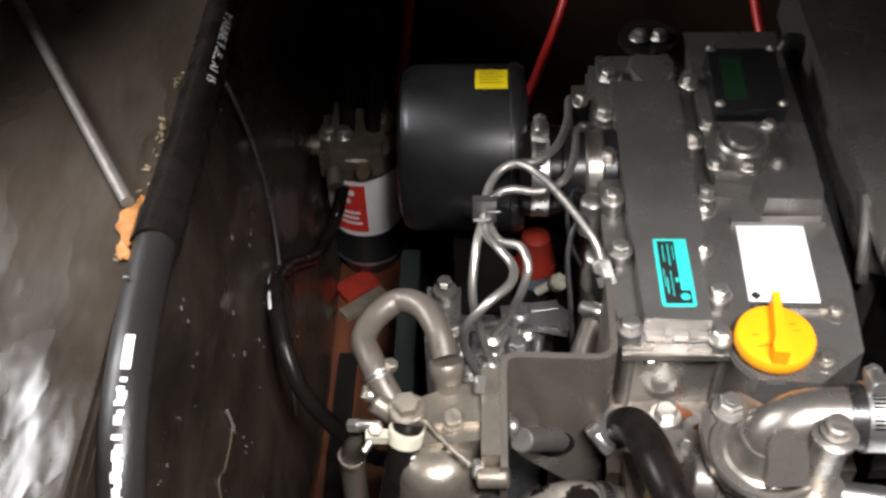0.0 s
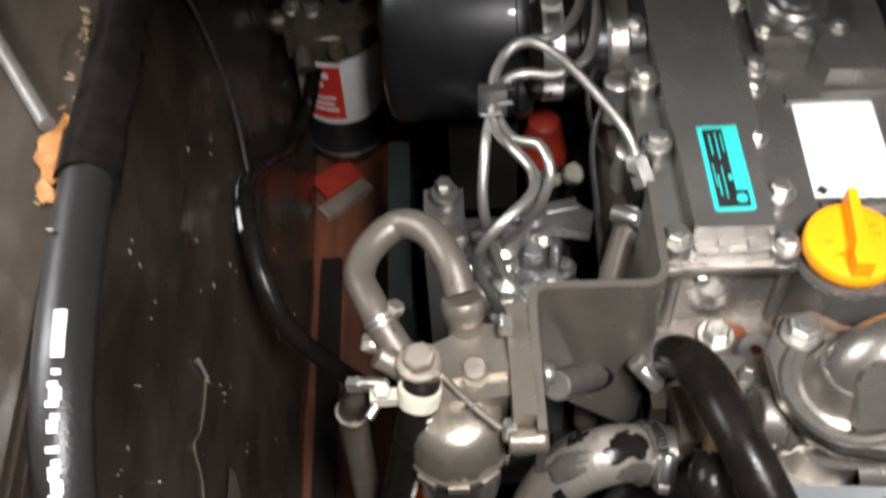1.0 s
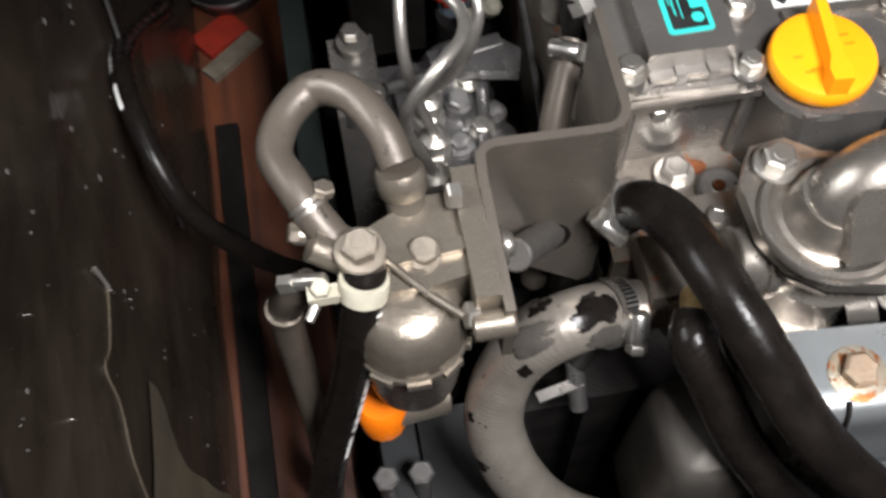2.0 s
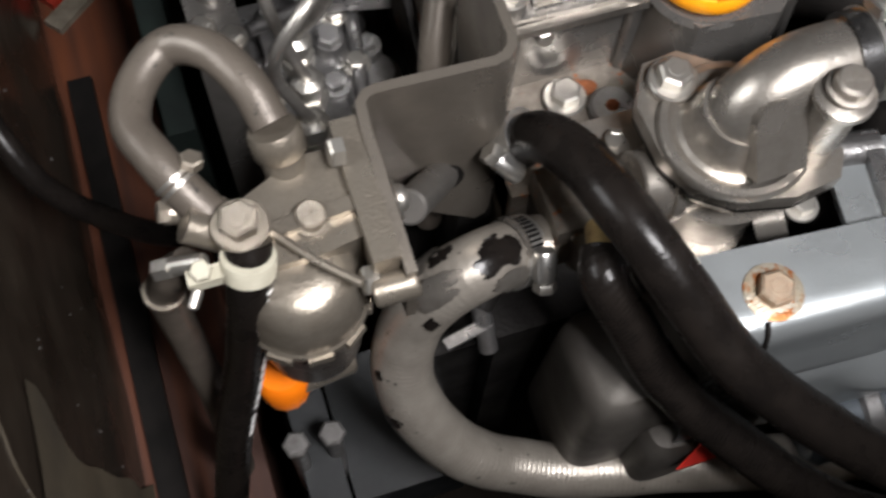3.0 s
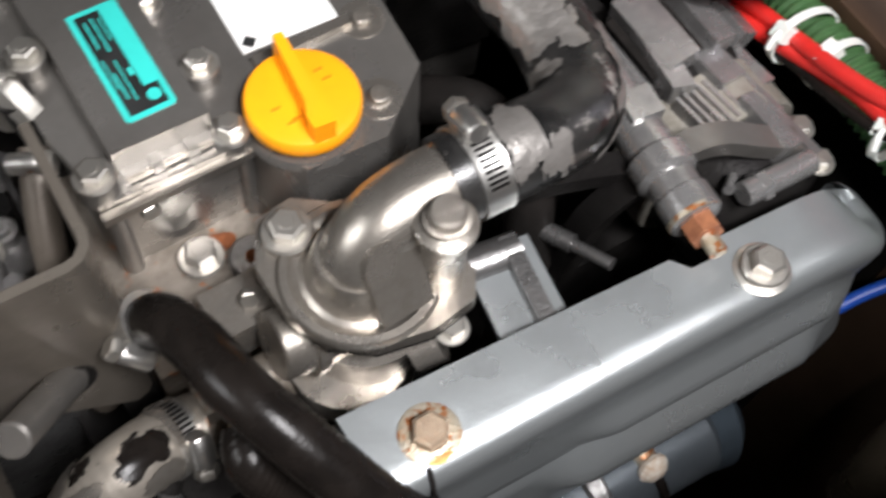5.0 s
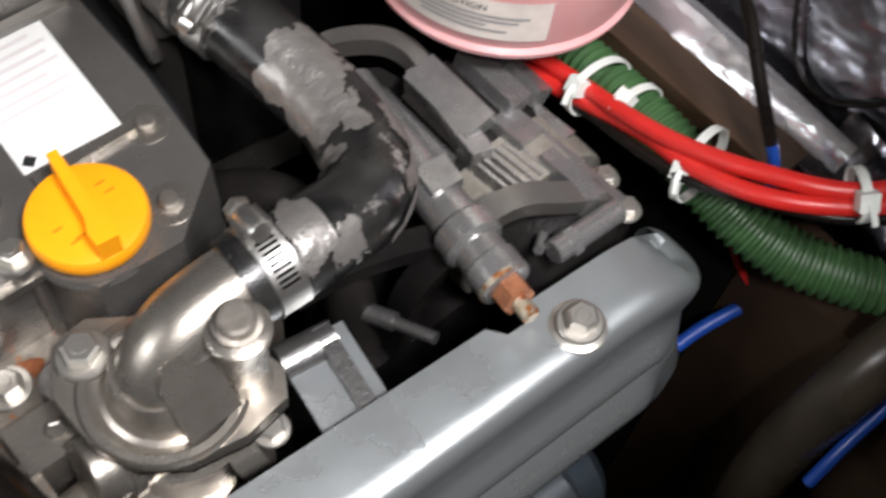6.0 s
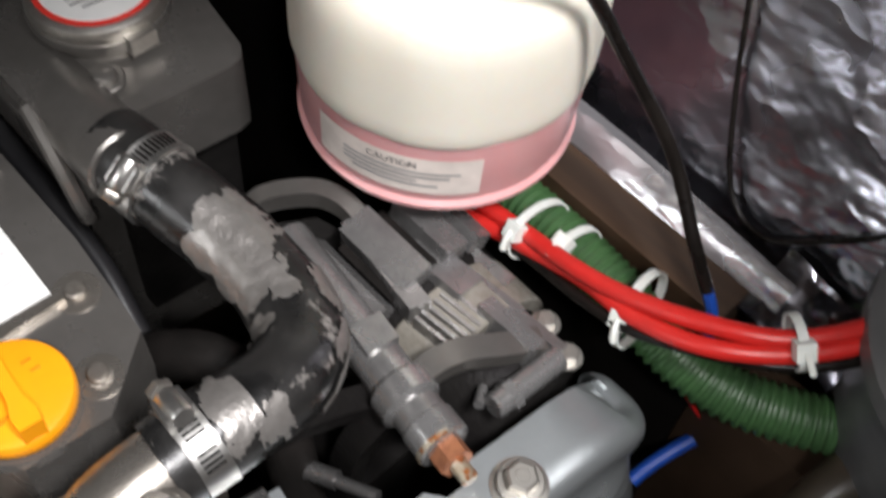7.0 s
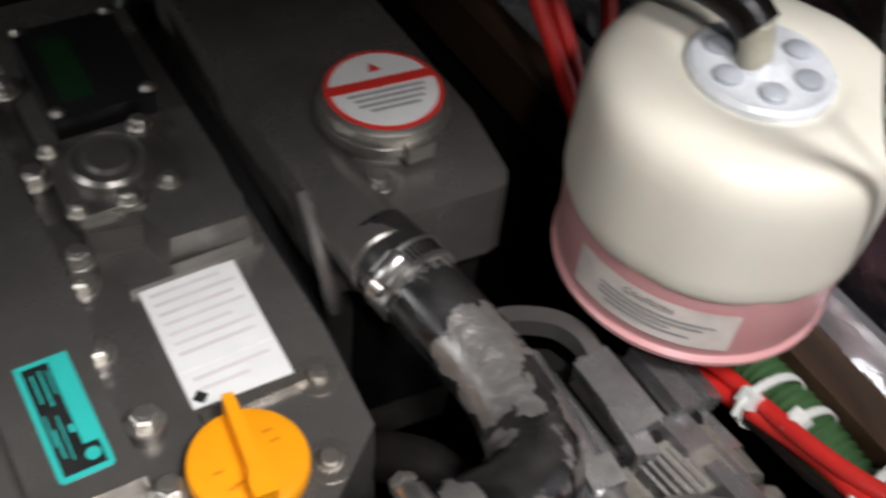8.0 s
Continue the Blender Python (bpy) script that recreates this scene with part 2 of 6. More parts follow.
def rod(a, b, r, r2=None, n=20, bevel=0.0):
    h = (Vector(b) - Vector(a)).length
    r2 = r if r2 is None else r2
    prof = [(r, 0), (r2, h)]
    if bevel:
        prof = [(r - bevel, 0), (r, bevel), (r2, h - bevel), (r2 - bevel, h)]
    return lathe(prof, axis(a, b), n)


def spline(points, step=0.004):
    """A smooth line through the points, at even steps."""
    p = [Vector(q) for q in points]
    p = [p[0] * 2 - p[1]] + p + [p[-1] * 2 - p[-2]]
    fine = []
    for i in range(1, len(p) - 2):
        a, b, c, d = p[i - 1:i + 3]
        for k in range(24):
            t = k / 24
            fine.append(0.5 * (2 * b + (c - a) * t + (2 * a - 5 * b + 4 * c - d) * t * t + (3 * b - a - 3 * c + d) * t ** 3))
    fine.append(p[-2])
    out, left = [fine[0]], step
    for a, b in zip(fine[:-1], fine[1:]):
        d, run = (b - a).length, 0.0
        while d - run >= left:
            run += left
            out.append(a.lerp(b, run / d))
            left = step
        left -= d - run
    if (out[-1] - fine[-1]).length > step * 0.3:
        out.append(fine[-1])
    return out


def frames(line):
    """Tangent, side and up at each point, carried along without twist."""
    out, up = [], Vector((0, 0, 1))
    for i, q in enumerate(line):
        t = (line[min(i + 1, len(line) - 1)] - line[max(i - 1, 0)]).normalized()
        if i == 0 and abs(t.dot(up)) > 0.9:
            up = Vector((0, -1, 0))
        up = (up - t * up.dot(t)).normalized()
        out.append((t, t.cross(up), up.copy()))
    return out


def tube(points, r, n=16, step=0.004, rib=0.0, pitch=0.006, lump=0.0, weave=0):
    """A hose along the points; rib: depth of rings round it, a pitch apart; weave: turns of a slanting wrap instead of rings."""
    step = pitch / 4 if rib and not weave else step
    line = spline(points, step)
    bm, rings = bmesh.new(), []
    for i, (q, (t, s, u)) in enumerate(zip(line, frames(line))):
        rr = r - (rib if rib and not weave and i % 4 in (2, 3) else 0.0)
        if lump:
            rr *= 1 + lump * noise.noise(q * 60)
        ring = []
        for k in range(n):
            a = 2 * math.pi * k / n
            wrap_depth = rib * math.sin(2 * math.pi * i * step / pitch + weave * a) if weave else 0.0
            ring.append(bm.verts.new(q + (s * math.cos(a) + u * math.sin(a)) * (rr + wrap_depth)))
        rings.append(ring)
    for a, b in zip(rings[:-1], rings[1:]):
        for k in range(n):
            bm.faces.new((a[k], a[(k + 1) % n], b[(k + 1) % n], b[k]))
    bm.faces.new(rings[0][::-1])
    bm.faces.new(rings[-1])
    return bm


def on_tube(points, r, marks, lift=0.0004):
    """Thin printed patches on a hose: marks of (start, end, angle, width) in metres along and degrees round from its top."""
    line = spline(points, 0.002)
    fr = frames(line)
    bm = bmesh.new()
    for s0, s1, ang, w in marks:
        i0, i1 = int(s0 / 0.002), min(int(s1 / 0.002), len(line) - 1)
        half = w / r / 2
        rows = []
        for i in range(i0, i1 + 1):
            t, s, u = fr[i]
            rows.append([bm.verts.new(line[i] + (s * math.sin(radians(ang) + h) + u * math.cos(radians(ang) + h)) * (r + lift)) for h in (-half, 0, half)])
        for a, b in zip(rows[:-1], rows[1:]):
            for k in (0, 1):
                bm.faces.new((a[k], a[k + 1], b[k + 1], b[k]))
    return bm


BOLTS = {}


def bolt_mesh(kind):
    if kind in BOLTS:
        return BOLTS[kind]
    # unit: head radius 1 across corners
    if kind == "hex":
        bm = join(lathe([(1.45, 0), (1.5, 0.12), (1.4, 0.24), (1.02, 0.26), (1.0, 0.3)], n=24),
                  bevelled(lathe([(1.06, 0.28), (1.06, 1.0), (0.86, 1.14)], n=6), 0.05, 1, 20), lathe([(0.5, 1.1), (0.42, 1.19)], n=14))
    elif kind == "hexplain":
        bm = bevelled(lathe([(1.06, 0.0), (1.06, 0.85), (0.88, 1.0)], n=6), 0.05, 1, 20)
    elif kind == "screw":
        bm = join(lathe([(1.25, 0), (1.3, 0.2), (1.0, 0.25), (1.0, 0.9), (0.85, 1.05)], n=20), box(-0.75, 0.75, -0.12, 0.12, 1.0, 1.1), box(-0.12, 0.12, -0.75, 0.75, 1.0, 1.1))
    else:
        bm = join(lathe([(1.5, 0), (1.55, 0.12), (1.45, 0.22), (1.0, 0.24), (1.0, 0.5), (0.8, 0.8), (0.4, 0.95)], n=20))
    me = bpy.data.meshes.new("bolt")
    bmesh.ops.recalc_face_normals(bm, faces=bm.faces)
    bm.to_mesh(me)
    bm.free()
    me.polygons.foreach_set("use_smooth", [True] * len(me.polygons))
    me.set_sharp_from_angle(angle=radians(30))
    BOLTS[kind] = me
    return me


BOLT_COPIES = {}


def bolt(parent, top, r=0.0065, kind="hex", way=(0, 0, 1), mat=None, name="bolt", spin=None, label=""):
    """A bolt whose head's top is at the point given."""
    mat = mat or STEEL
    key = (kind, mat.name)
    if key not in BOLT_COPIES:
        me = bolt_mesh(kind).copy()
        me.materials.append(mat)
        BOLT_COPIES[key] = me
    ob = new(name, BOLT_COPIES[key])
    d = Vector(way).normalized()
    spin = random.uniform(0, 6.28) if spin is None else radians(spin)
    base = Vector(top) - d * r * 1.15
    ob.matrix_basis = Matrix.Translation(base) @ d.to_track_quat("Z", "Y").to_matrix().to_4x4() @ Matrix.Rotation(spin, 4, "Z") @ Matrix.Diagonal((r, r, r, 1))
    return attach(ob, parent, label)


def clamp(parent, a, b, r, screw_way, width=0.011, mat=None):
    """A worm-drive hose clamp: band round the axis a to b at its middle, slotted, with its screw housing."""
    mat = mat or STAINLESS
    a, b = Vector(a), Vector(b)
    c, m = (a + b) / 2, axis(a, b)
    m.translation = c
    local = m.to_3x3().inverted() @ Vector(screw_way)
    screw_angle = math.degrees(math.atan2(local.y, local.x))
    w = width / 2
    band_bm = lathe([(r * 0.98, -w), (r + 0.0009, -w), (r + 0.0006, -w * 0.8), (r + 0.0006, w * 0.8), (r + 0.0009, w), (r * 0.98, w)], m, 36)
    band_ob = part("band", band_bm, mat, parent)
    for i in range(9):
        part("slot", moved(box(-w * 0.62, w * 0.62, -0.0006, 0.0006, 0, 0.0004), m @ Matrix.Rotation(radians(screw_angle + 22 + 0.13 / r * i), 4, "Z") @ Matrix.Translation((r + 0.0009, 0, 0)) @ Matrix.Rotation(math.pi / 2, 4, "Y")), BLACK_IRON, band_ob, "", 0)
    h = m @ Matrix.Rotation(radians(screw_angle), 4, "Z") @ Matrix.Translation((r + 0.0035, 0, 0))
    part("screw_housing", join(moved(lathe([(0.0042, -0.008), (0.0048, -0.007), (0.0048, 0.006), (0.0042, 0.007)], n=16), h @ Matrix.Rotation(math.pi / 2, 4, "X")),
                               moved(box(-0.003, 0.002, -0.006, 0.006, -w * 0.9, w * 0.9, 0.0008), h)), mat, parent)
    part("screw", moved(join(lathe([(0.0052, 0), (0.0055, 0.001), (0.0055, 0.004), (0.0046, 0.005)], n=6)), h @ Matrix.Translation((0, -0.0075, 0)) @ Matrix.Rotation(math.pi / 2, 4, "X")), STEEL, parent)


def flake(points, r, s0, s1, a0, a1, seed=0.0, lift=0.0006, cell=0.0007):
    """A ragged patch on a hose, from s0 to s1 metres along and a0 to a1 degrees round from its top."""
    line = spline(points, cell)
    fr = frames(line)
    i0, i1 = int(s0 / cell), min(int(s1 / cell), len(line) - 1)
    n = max(3, int(radians(a1 - a0) * r / cell))
    bm, grid = bmesh.new(), {}

    def at(i, k):
        if (i, k) not in grid:
            a = radians(a0 + (a1 - a0) * k / n)
            t, s, u = fr[i]
            grid[i, k] = bm.verts.new(line[i] + (s * math.sin(a) + u * math.cos(a)) * (r + lift + 0.0004 * noise.noise(line[i] * 140 + Vector((k * 0.12, 0, seed)))))
        return grid[i, k]

    for i in range(i0, i1):
        for k in range(n):
            p, q = (i + 0.5 - i0) / (i1 - i0) * 2 - 1, (k + 0.5) / n * 2 - 1
            if p * p + q * q + 0.9 * noise.noise(Vector((p * 1.7 + seed * 3.1, q * 1.7, seed))) + 0.35 * noise.noise(Vector((p * 5, q * 5, seed + 4))) < 0.85:
                bm.faces.new((at(i, k), at(i + 1, k), at(i + 1, k + 1), at(i, k + 1)))
    return bm

# ---- the compartment ----
setting("floor", box(-1.2, 1.3, -1.6, 1.1, 0.0, 0.05), DIRTY, "dark grimy painted bilge floor", "floor")
setting("wall_back", box(-0.6, 1.3, 1.02, 1.06, 0.05, 1.02), BACK, "dark brown rear wall of the engine compartment", "wall")
# never in view; its front edge is placed to shade the engine's rear
setting("ceiling", box(-0.30, 1.3, 0.355, 1.02, 0.995, 1.02), BACK, "unseen dark sole over the engine, set to shade its back", "ceiling")
# unseen boards, added to keep lamplight off the low front and the strainer side
setting("shade_board", box(-1.2, 1.3, -0.60, 0.135, 0.92, 0.95, 0.003), BROWN_BOARD, "unseen brown wooden board added to shade the low front", "hatch edge")
setting("shade_board_side", box(0.40, 1.3, 0.138, 0.215, 0.92, 0.95, 0.003), BROWN_BOARD, "unseen brown wooden board added to shade the strainer side", "hatch edge")
setting("wall_west", box(-1.24, -1.2, -1.6, 1.06, 0.0, 2.0), CABIN, "brown wooden cabin side lining", "wall")
setting("wall_east", box(1.3, 1.34, -1.6, 1.06, 0.0, 2.0), CABIN, "brown wooden cabin side lining", "wall")
setting("wall_south", box(-1.24, 1.34, -1.64, -1.6, 0.0, 2.0), CABIN, "brown wooden cabin bulkhead", "wall")
setting("wall_north", box(-1.24, 1.34, 1.02, 1.06, 1.02, 2.0), CABIN, "brown wooden cabin bulkhead", "wall")
setting("cabin_ceiling", box(-1.24, 1.34, -1.64, 1.06, 2.0, 2.03), CABIN, "brown wooden cabin ceiling lining", "ceiling")


def sheet(x0, x1, y0, y1, height, nx, ny, thick=0.004):
    """A sheet over a grid; height(x, y) gives the point."""
    bm = bmesh.new()
    for dz in (0.0, -thick):
        g = [[bm.verts.new(height(x0 + (x1 - x0) * i / nx, y0 + (y1 - y0) * j / ny) + Vector((0, 0, dz))) for j in range(ny + 1)] for i in range(nx + 1)]
        for i in range(nx):
            for j in range(ny):
                bm.faces.new((g[i][j], g[i + 1][j], g[i + 1][j + 1], g[i][j + 1]))
    return bm


def ripple(x, y, s, a):
    return a * (noise.noise(Vector((x * s, y * s * 0.4, 3.1))) + 0.5 * noise.noise(Vector((x * s * 2.3 + y * 5, y * s, 7.7))))


def shelf_at(x, y):
    return Vector((x, y, 0.738 + ripple(x, y, 16, 0.007) + 0.02 * (-0.155 - x)))


def panel_at(u, y):
    # u from 0 at the shelf's edge down to 1 at the engine bed
    x = -0.156 + 0.038 * u + ripple(u * 0.5, y, 14, 0.005)
    return Vector((x, y, 0.745 - 0.49 * u))


setting("wall_lining_shelf", sheet(-1.2, -0.153, 0.0, 1.02, shelf_at, 60, 60, 0.01), LINING, "shelf covered with wrinkled glossy black lining", "shelf lining")
setting("wall_lining", sheet(0, 1, 0.0, 1.02, panel_at, 30, 60, 0.01), LINING, "wrinkled glossy black lining on the side of the compartment", "wall lining")
setting("wall_right", sheet(0, 1, -0.2, 1.02, lambda u, y: Vector((0.508 + 0.22 * u + ripple(u * 0.5, y, 12, 0.006), y, 0.585 + 0.42 * u)), 40, 70, 0.008), FOIL, "crumpled silver foil insulation on the sloping hull side", "foil lining")
setting("bulwark_board", box(0.470, 0.51, -0.2, 0.309, 0.05, 0.535, 0.002), BACK, "dark brown wooden board below the strainer", "wall")
setting("bulwark", box(0.470, 0.51, 0.31, 1.02, 0.05, 0.560, 0.002), BLACK_IRON, "dark board below the foil lining", "wall")

ledge = thing("wooden_ledge", (0.475, 0.4, 0.56), "brown bare wooden ledge along the foil lining", "ledge")
part("board", box(0.464, 0.487, 0.315, 0.95, 0.560, 0.600, 0.002), BROWN_BOARD, ledge)
strip = thing("foil_edge_strip", (0.494, 0.4, 0.6), "shiny folded foil edge along the wooden ledge", "foil strip")
part("fold", sheet(0, 1, 0.30, 0.95, lambda u, y: Vector((0.487 + 0.016 * u - 0.006 * max(0, 0.40 - y) * 10 * u, y, 0.602 + 0.010 * u + 0.004 * math.sin(u * 3.1) + ripple(u * 0.3, y, 20, 0.0015))), 6, 60, 0.002), FOIL_LIT, strip)
part("crumpled_end", sheet(0, 1, 0.26, 0.315, lambda u, y: Vector((0.478 + 0.036 * u + ripple(u, y, 40, 0.004), y, 0.596 + 0.012 * u + ripple(y, u * 0.1, 60, 0.006))), 10, 14, 0.002), FOIL, strip, "crumpled shiny foil end")

bed = thing("engine_bed", (-0.09, 0.6, 0.05), "reddish brown oiled wooden engine bearer", "engine bearer")
part("beam", box(-0.125, -0.047, 0.05, 1.0, 0.05, 0.32, 0.004), TEAK, bed)
part("rubber_strip", box(-0.114, -0.097, 0.05, 0.70, 0.319, 0.328, 0.002), BLACK_IRON, bed, "black rubber strip on the wood")
post = thing("bearer_bracket", (-0.05, 0.68, 0.3), "green-grey painted iron bracket beside the wooden bearer", "bracket")
part("leg", box(-0.046, -0.030, 0.55, 0.70, 0.05, 0.47, 0.003), GREEN_IRON, post)
part("foot_plate", box(-0.058, -0.02, 0.58, 0.72, 0.321, 0.330, 0.002), GREEN_IRON, post)

flap = thing("lining_flap", (-0.14, 0.25, 0.4), "dusty brown loose flap of lining, lightened where more light falls", "lining flap")
part("sheet", sheet(0, 1, 0.02, 0.40, lambda u, y: panel_at(0.47 + 0.53 * u, y + (0.03 * noise.noise(Vector((u * 5, 1.5, 0))) if y > 0.39 else 0)) + Vector((0.005, 0, 0)), 24, 30, 0.002), FLAP, flap)

# rod and tape on the shelf
rod_thing = thing("thin_rod", (-0.24, 0.57, 0.74), "thin grey metal rod lying on the black lining", "rod")
part("bar", rod((-0.31, 0.70, 0.752), (-0.168, 0.466, 0.748), 0.0038, n=10), DULL_ROD, rod_thing)
tape = thing("brown_tape", (-0.16, 0.45, 0.74), "torn strip of brown tape on the edge of the lining", "tape")
part("strip", sheet(-0.170, -0.154, 0.425, 0.476, lambda x, y: shelf_at(-0.162 + (x + 0.162) * (0.62 + 0.38 * math.cos((y - 0.4505) * 110)), y) + Vector((0.0045 * noise.noise(Vector((x * 90, y * 130, 0))), 0, 0.0062 + 0.002 * noise.noise(Vector((x * 200, y * 90, 5))))), 6, 24, 0.0012), TAPE, tape)
edge = thing("cream_board", (-0.33, 0.66, 0.74), "cream painted board edge behind the black lining", "board")
part("board", moved(box(-0.012, 0.012, -0.12, 0.12, 0, 0.12, 0.002), Matrix.Translation((-0.318, 0.66, 0.735)) @ Matrix.Rotation(-0.35, 4, "Z")), CREAM_PAINT, edge)

# ---- engine ----
engine = thing("diesel_engine", (0.18, 0.58, 0.05), "grey painted small marine diesel engine with worn bolts and rust spots", "engine")
part("engine_block", join(box(0.06, 0.26, 0.40, 0.84, 0.05, 0.42, 0.006), box(0.09, 0.25, 0.385, 0.45, 0.2, 0.47, 0.008)), SHADED_METAL, engine, "engine block coloured near black as in deep shade")
head_ob = part("cylinder_head", join(box(0.104, 0.262, 0.428, 0.83, 0.41, 0.548, 0.004), box(0.104, 0.182, 0.424, 0.48, 0.52, 0.550, 0.003)), RUSTY_CAST, engine, "cylinder head with rust stains")
bolt(head_ob, (0.145, 0.466, 0.561), 0.0072, mat=STEEL)
part("rust_spot", lathe([(0.0045, 0), (0.004, 0.0008)], Matrix.Translation((0.119, 0.459, 0.550)), 14), RUST, head_ob, "round rust spot")
plug = part("core_plug", join(lathe([(0.011, 0), (0.0112, 0.015), (0.0098, 0.0165), (0.0035, 0.0165), (0.003, 0.012)], Matrix.Translation((0.1645, 0.4535, 0.5405)), 26)), ALLOY, head_ob, "dull round plug with a rusty hole")
part("hole", lathe([(0.0032, 0), (0.0032, 0.0044)], Matrix.Translation((0.1645, 0.4535, 0.5530)), 12), RUST, plug)
part("stain", lathe([(0.012, 0), (0.011, 0.0006)], Matrix.Translation((0.152, 0.470, 0.5502)) @ Matrix.Diagonal((1, 0.45, 1, 1)), 14), RUST, head_ob)

# left cover
left_low = prism([(0.119, 0.480), (0.179, 0.480), (0.179, 0.78), (0.112, 0.78), (0.112, 0.50)], 0.546, 0.606, 0.003)
cover_l = part("inlet_cover", left_low, PAINT, engine, "dark grey inlet cover")
part("flange", join(prism([(0.113, 0.476), (0.181, 0.474), (0.181, 0.76), (0.108, 0.76), (0.108, 0.52), (0.112, 0.50)], 0.604, 0.613, 0.003)), PAINT, cover_l)
plate_pts = [(0.126, 0.486), (0.168, 0.485), (0.168, 0.548), (0.174, 0.560), (0.174, 0.73), (0.124, 0.73), (0.124, 0.56), (0.126, 0.548)]
part("raised_plate", prism(plate_pts, 0.611, 0.6285, 0.002, 3), PAINT, cover_l, "", 12)
part("front_strip", box(0.127, 0.170, 0.4800, 0.4868, 0.612, 0.6165, 0.0012), PAINT, cover_l, "", 12)
# bright metal on this bead: the edge's highlight is put into the material
part("front_bead", box(0.128, 0.169, 0.4792, 0.4808, 0.6145, 0.6172, 0.0006), CAST, cover_l, "front edge in bright metal for its highlight")
for x in (0.1415, 0.157):
    part("lug", box(x - 0.0024, x + 0.0024, 0.4785, 0.4868, 0.6135, 0.6185, 0.001), PAINT, cover_l)
# lip brighter than the flange, a highlight line carried by its colour
part("lip", box(0.1125, 0.1815, 0.4712, 0.4752, 0.6045, 0.6095, 0.0016, 3), CAST, cover_l, "lip in bright metal for its highlight")
for p in ((0.117, 0.484, 0.629), (0.174, 0.480, 0.624), (0.177, 0.513, 0.627), (0.172, 0.556, 0.624), (0.117, 0.552, 0.628), (0.116, 0.600, 0.631), (0.179, 0.597, 0.622), (0.182, 0.607, 0.628), (0.116, 0.647, 0.628), (0.180, 0.665, 0.628), (0.118, 0.70, 0.626)):
    bolt(cover_l, p, random.uniform(0.0052, 0.0062), mat=STEEL)
    part("boss", lathe([(0.0085, 0), (0.008, 0.011), (0.007, 0.012)], Matrix.Translation((p[0], p[1], p[2] - 0.019)), 18), PAINT, cover_l)
bolt(cover_l, (0.1315, 0.470, 0.600), 0.0040, "hexplain", (0, -1, 0.25), STEEL)
for x in (0.118, 0.179):
    part("corner_rib", rod((x, 0.479, 0.55), (x, 0.479, 0.606), 0.0045, n=14), PAINT, cover_l)
# injector nuts along the left flank
for y in (0.545, 0.60, 0.655):
    part("injector", join(lathe([(0.010, 0), (0.010, 0.012), (0.0085, 0.014), (0.0085, 0.028), (0.006, 0.03)], Matrix.Translation((0.103, y + 0.01, 0.585)), 16)), STEEL, cover_l, "bright injector nut")

lab = part("teal_label", prism([(0.1395, 0.4955), (0.1585, 0.4955), (0.1600, 0.497), (0.1600, 0.5555), (0.138, 0.5555), (0.138, 0.497)], 0.6282, 0.6290), CYAN, cover_l, "teal label with black print", 0)
part("print", box(0.1405, 0.1515, 0.498, 0.553, 0.6289, 0.6292), BLACK_INK, lab, "", 0)
part("print_mark", box(0.1515, 0.1575, 0.498, 0.509, 0.6289, 0.6292), BLACK_INK, lab, "", 0)
for x0, x1, y0, y1 in ((0.1432, 0.1440, 0.534, 0.549), (0.1466, 0.1474, 0.531, 0.550), (0.1496, 0.1502, 0.536, 0.549), (0.1432, 0.1440, 0.506, 0.520), (0.1462, 0.1468, 0.504, 0.526), (0.1490, 0.1510, 0.516, 0.520), (0.1418, 0.1424, 0.512, 0.528)):
    part("line", box(x0, x1, y0, y1, 0.6291, 0.6294), CYAN, lab, "", 0)
part("round_mark", lathe([(0.0030, 0), (0.0030, 0.0003)], Matrix.Translation((0.1535, 0.5035, 0.6291)), 14), CYAN, lab, "", 0)

# right cover
right_pts = [(0.180, 0.478), (0.193, 0.4505), (0.231, 0.448), (0.262, 0.473), (0.267, 0.53), (0.268, 0.80), (0.182, 0.80)]
cover_r = part("rocker_cover", prism(right_pts, 0.546, 0.6125, 0.0085, 6, 0.04), PAINT, engine, "dark grey rocker cover")
part("hump", prism([(0.190, 0.618), (0.216, 0.612), (0.222, 0.602), (0.262, 0.600), (0.265, 0.640), (0.265, 0.80), (0.190, 0.80)], 0.6105, 0.6245, 0.0055, 5, 0.06), PAINT, cover_r, "", 50)
part("shoulder", prism([(0.2215, 0.594), (0.258, 0.592), (0.262, 0.606), (0.260, 0.626), (0.226, 0.628), (0.216, 0.612)], 0.6105, 0.6300, 0.0060, 5, 0.16), PAINT, cover_r, "", 50)
part("step_edge", join(box(0.197, 0.262, 0.584, 0.590, 0.611, 0.6165, 0.002)), PAINT, cover_r)
bolt(cover_r, (0.234, 0.600, 0.619), 0.004, "dome", mat=PAINT)
part("label_bar", box(0.199, 0.246, 0.5045, 0.5095, 0.6115, 0.6165, 0.0018, 3), CAST, cover_r, "bright raised rib")
for p in ((0.237, 0.466, 0.618), (0.252, 0.506, 0.617)):
    part("recess", lathe([(0.0105, 0), (0.0105, 0.001), (0.0085, 0.0012)], Matrix.Translation((p[0], p[1], 0.6122)), 24), CAST, cover_r)
    bolt(cover_r, p, 0.0046, "screw", mat=CAST)
lab2 = part("white_label", prism([(0.198, 0.5145), (0.2435, 0.5125), (0.2465, 0.5835), (0.2005, 0.586)], 0.6122, 0.6131), PAPER, cover_r, "white paper label with faint print", 0)
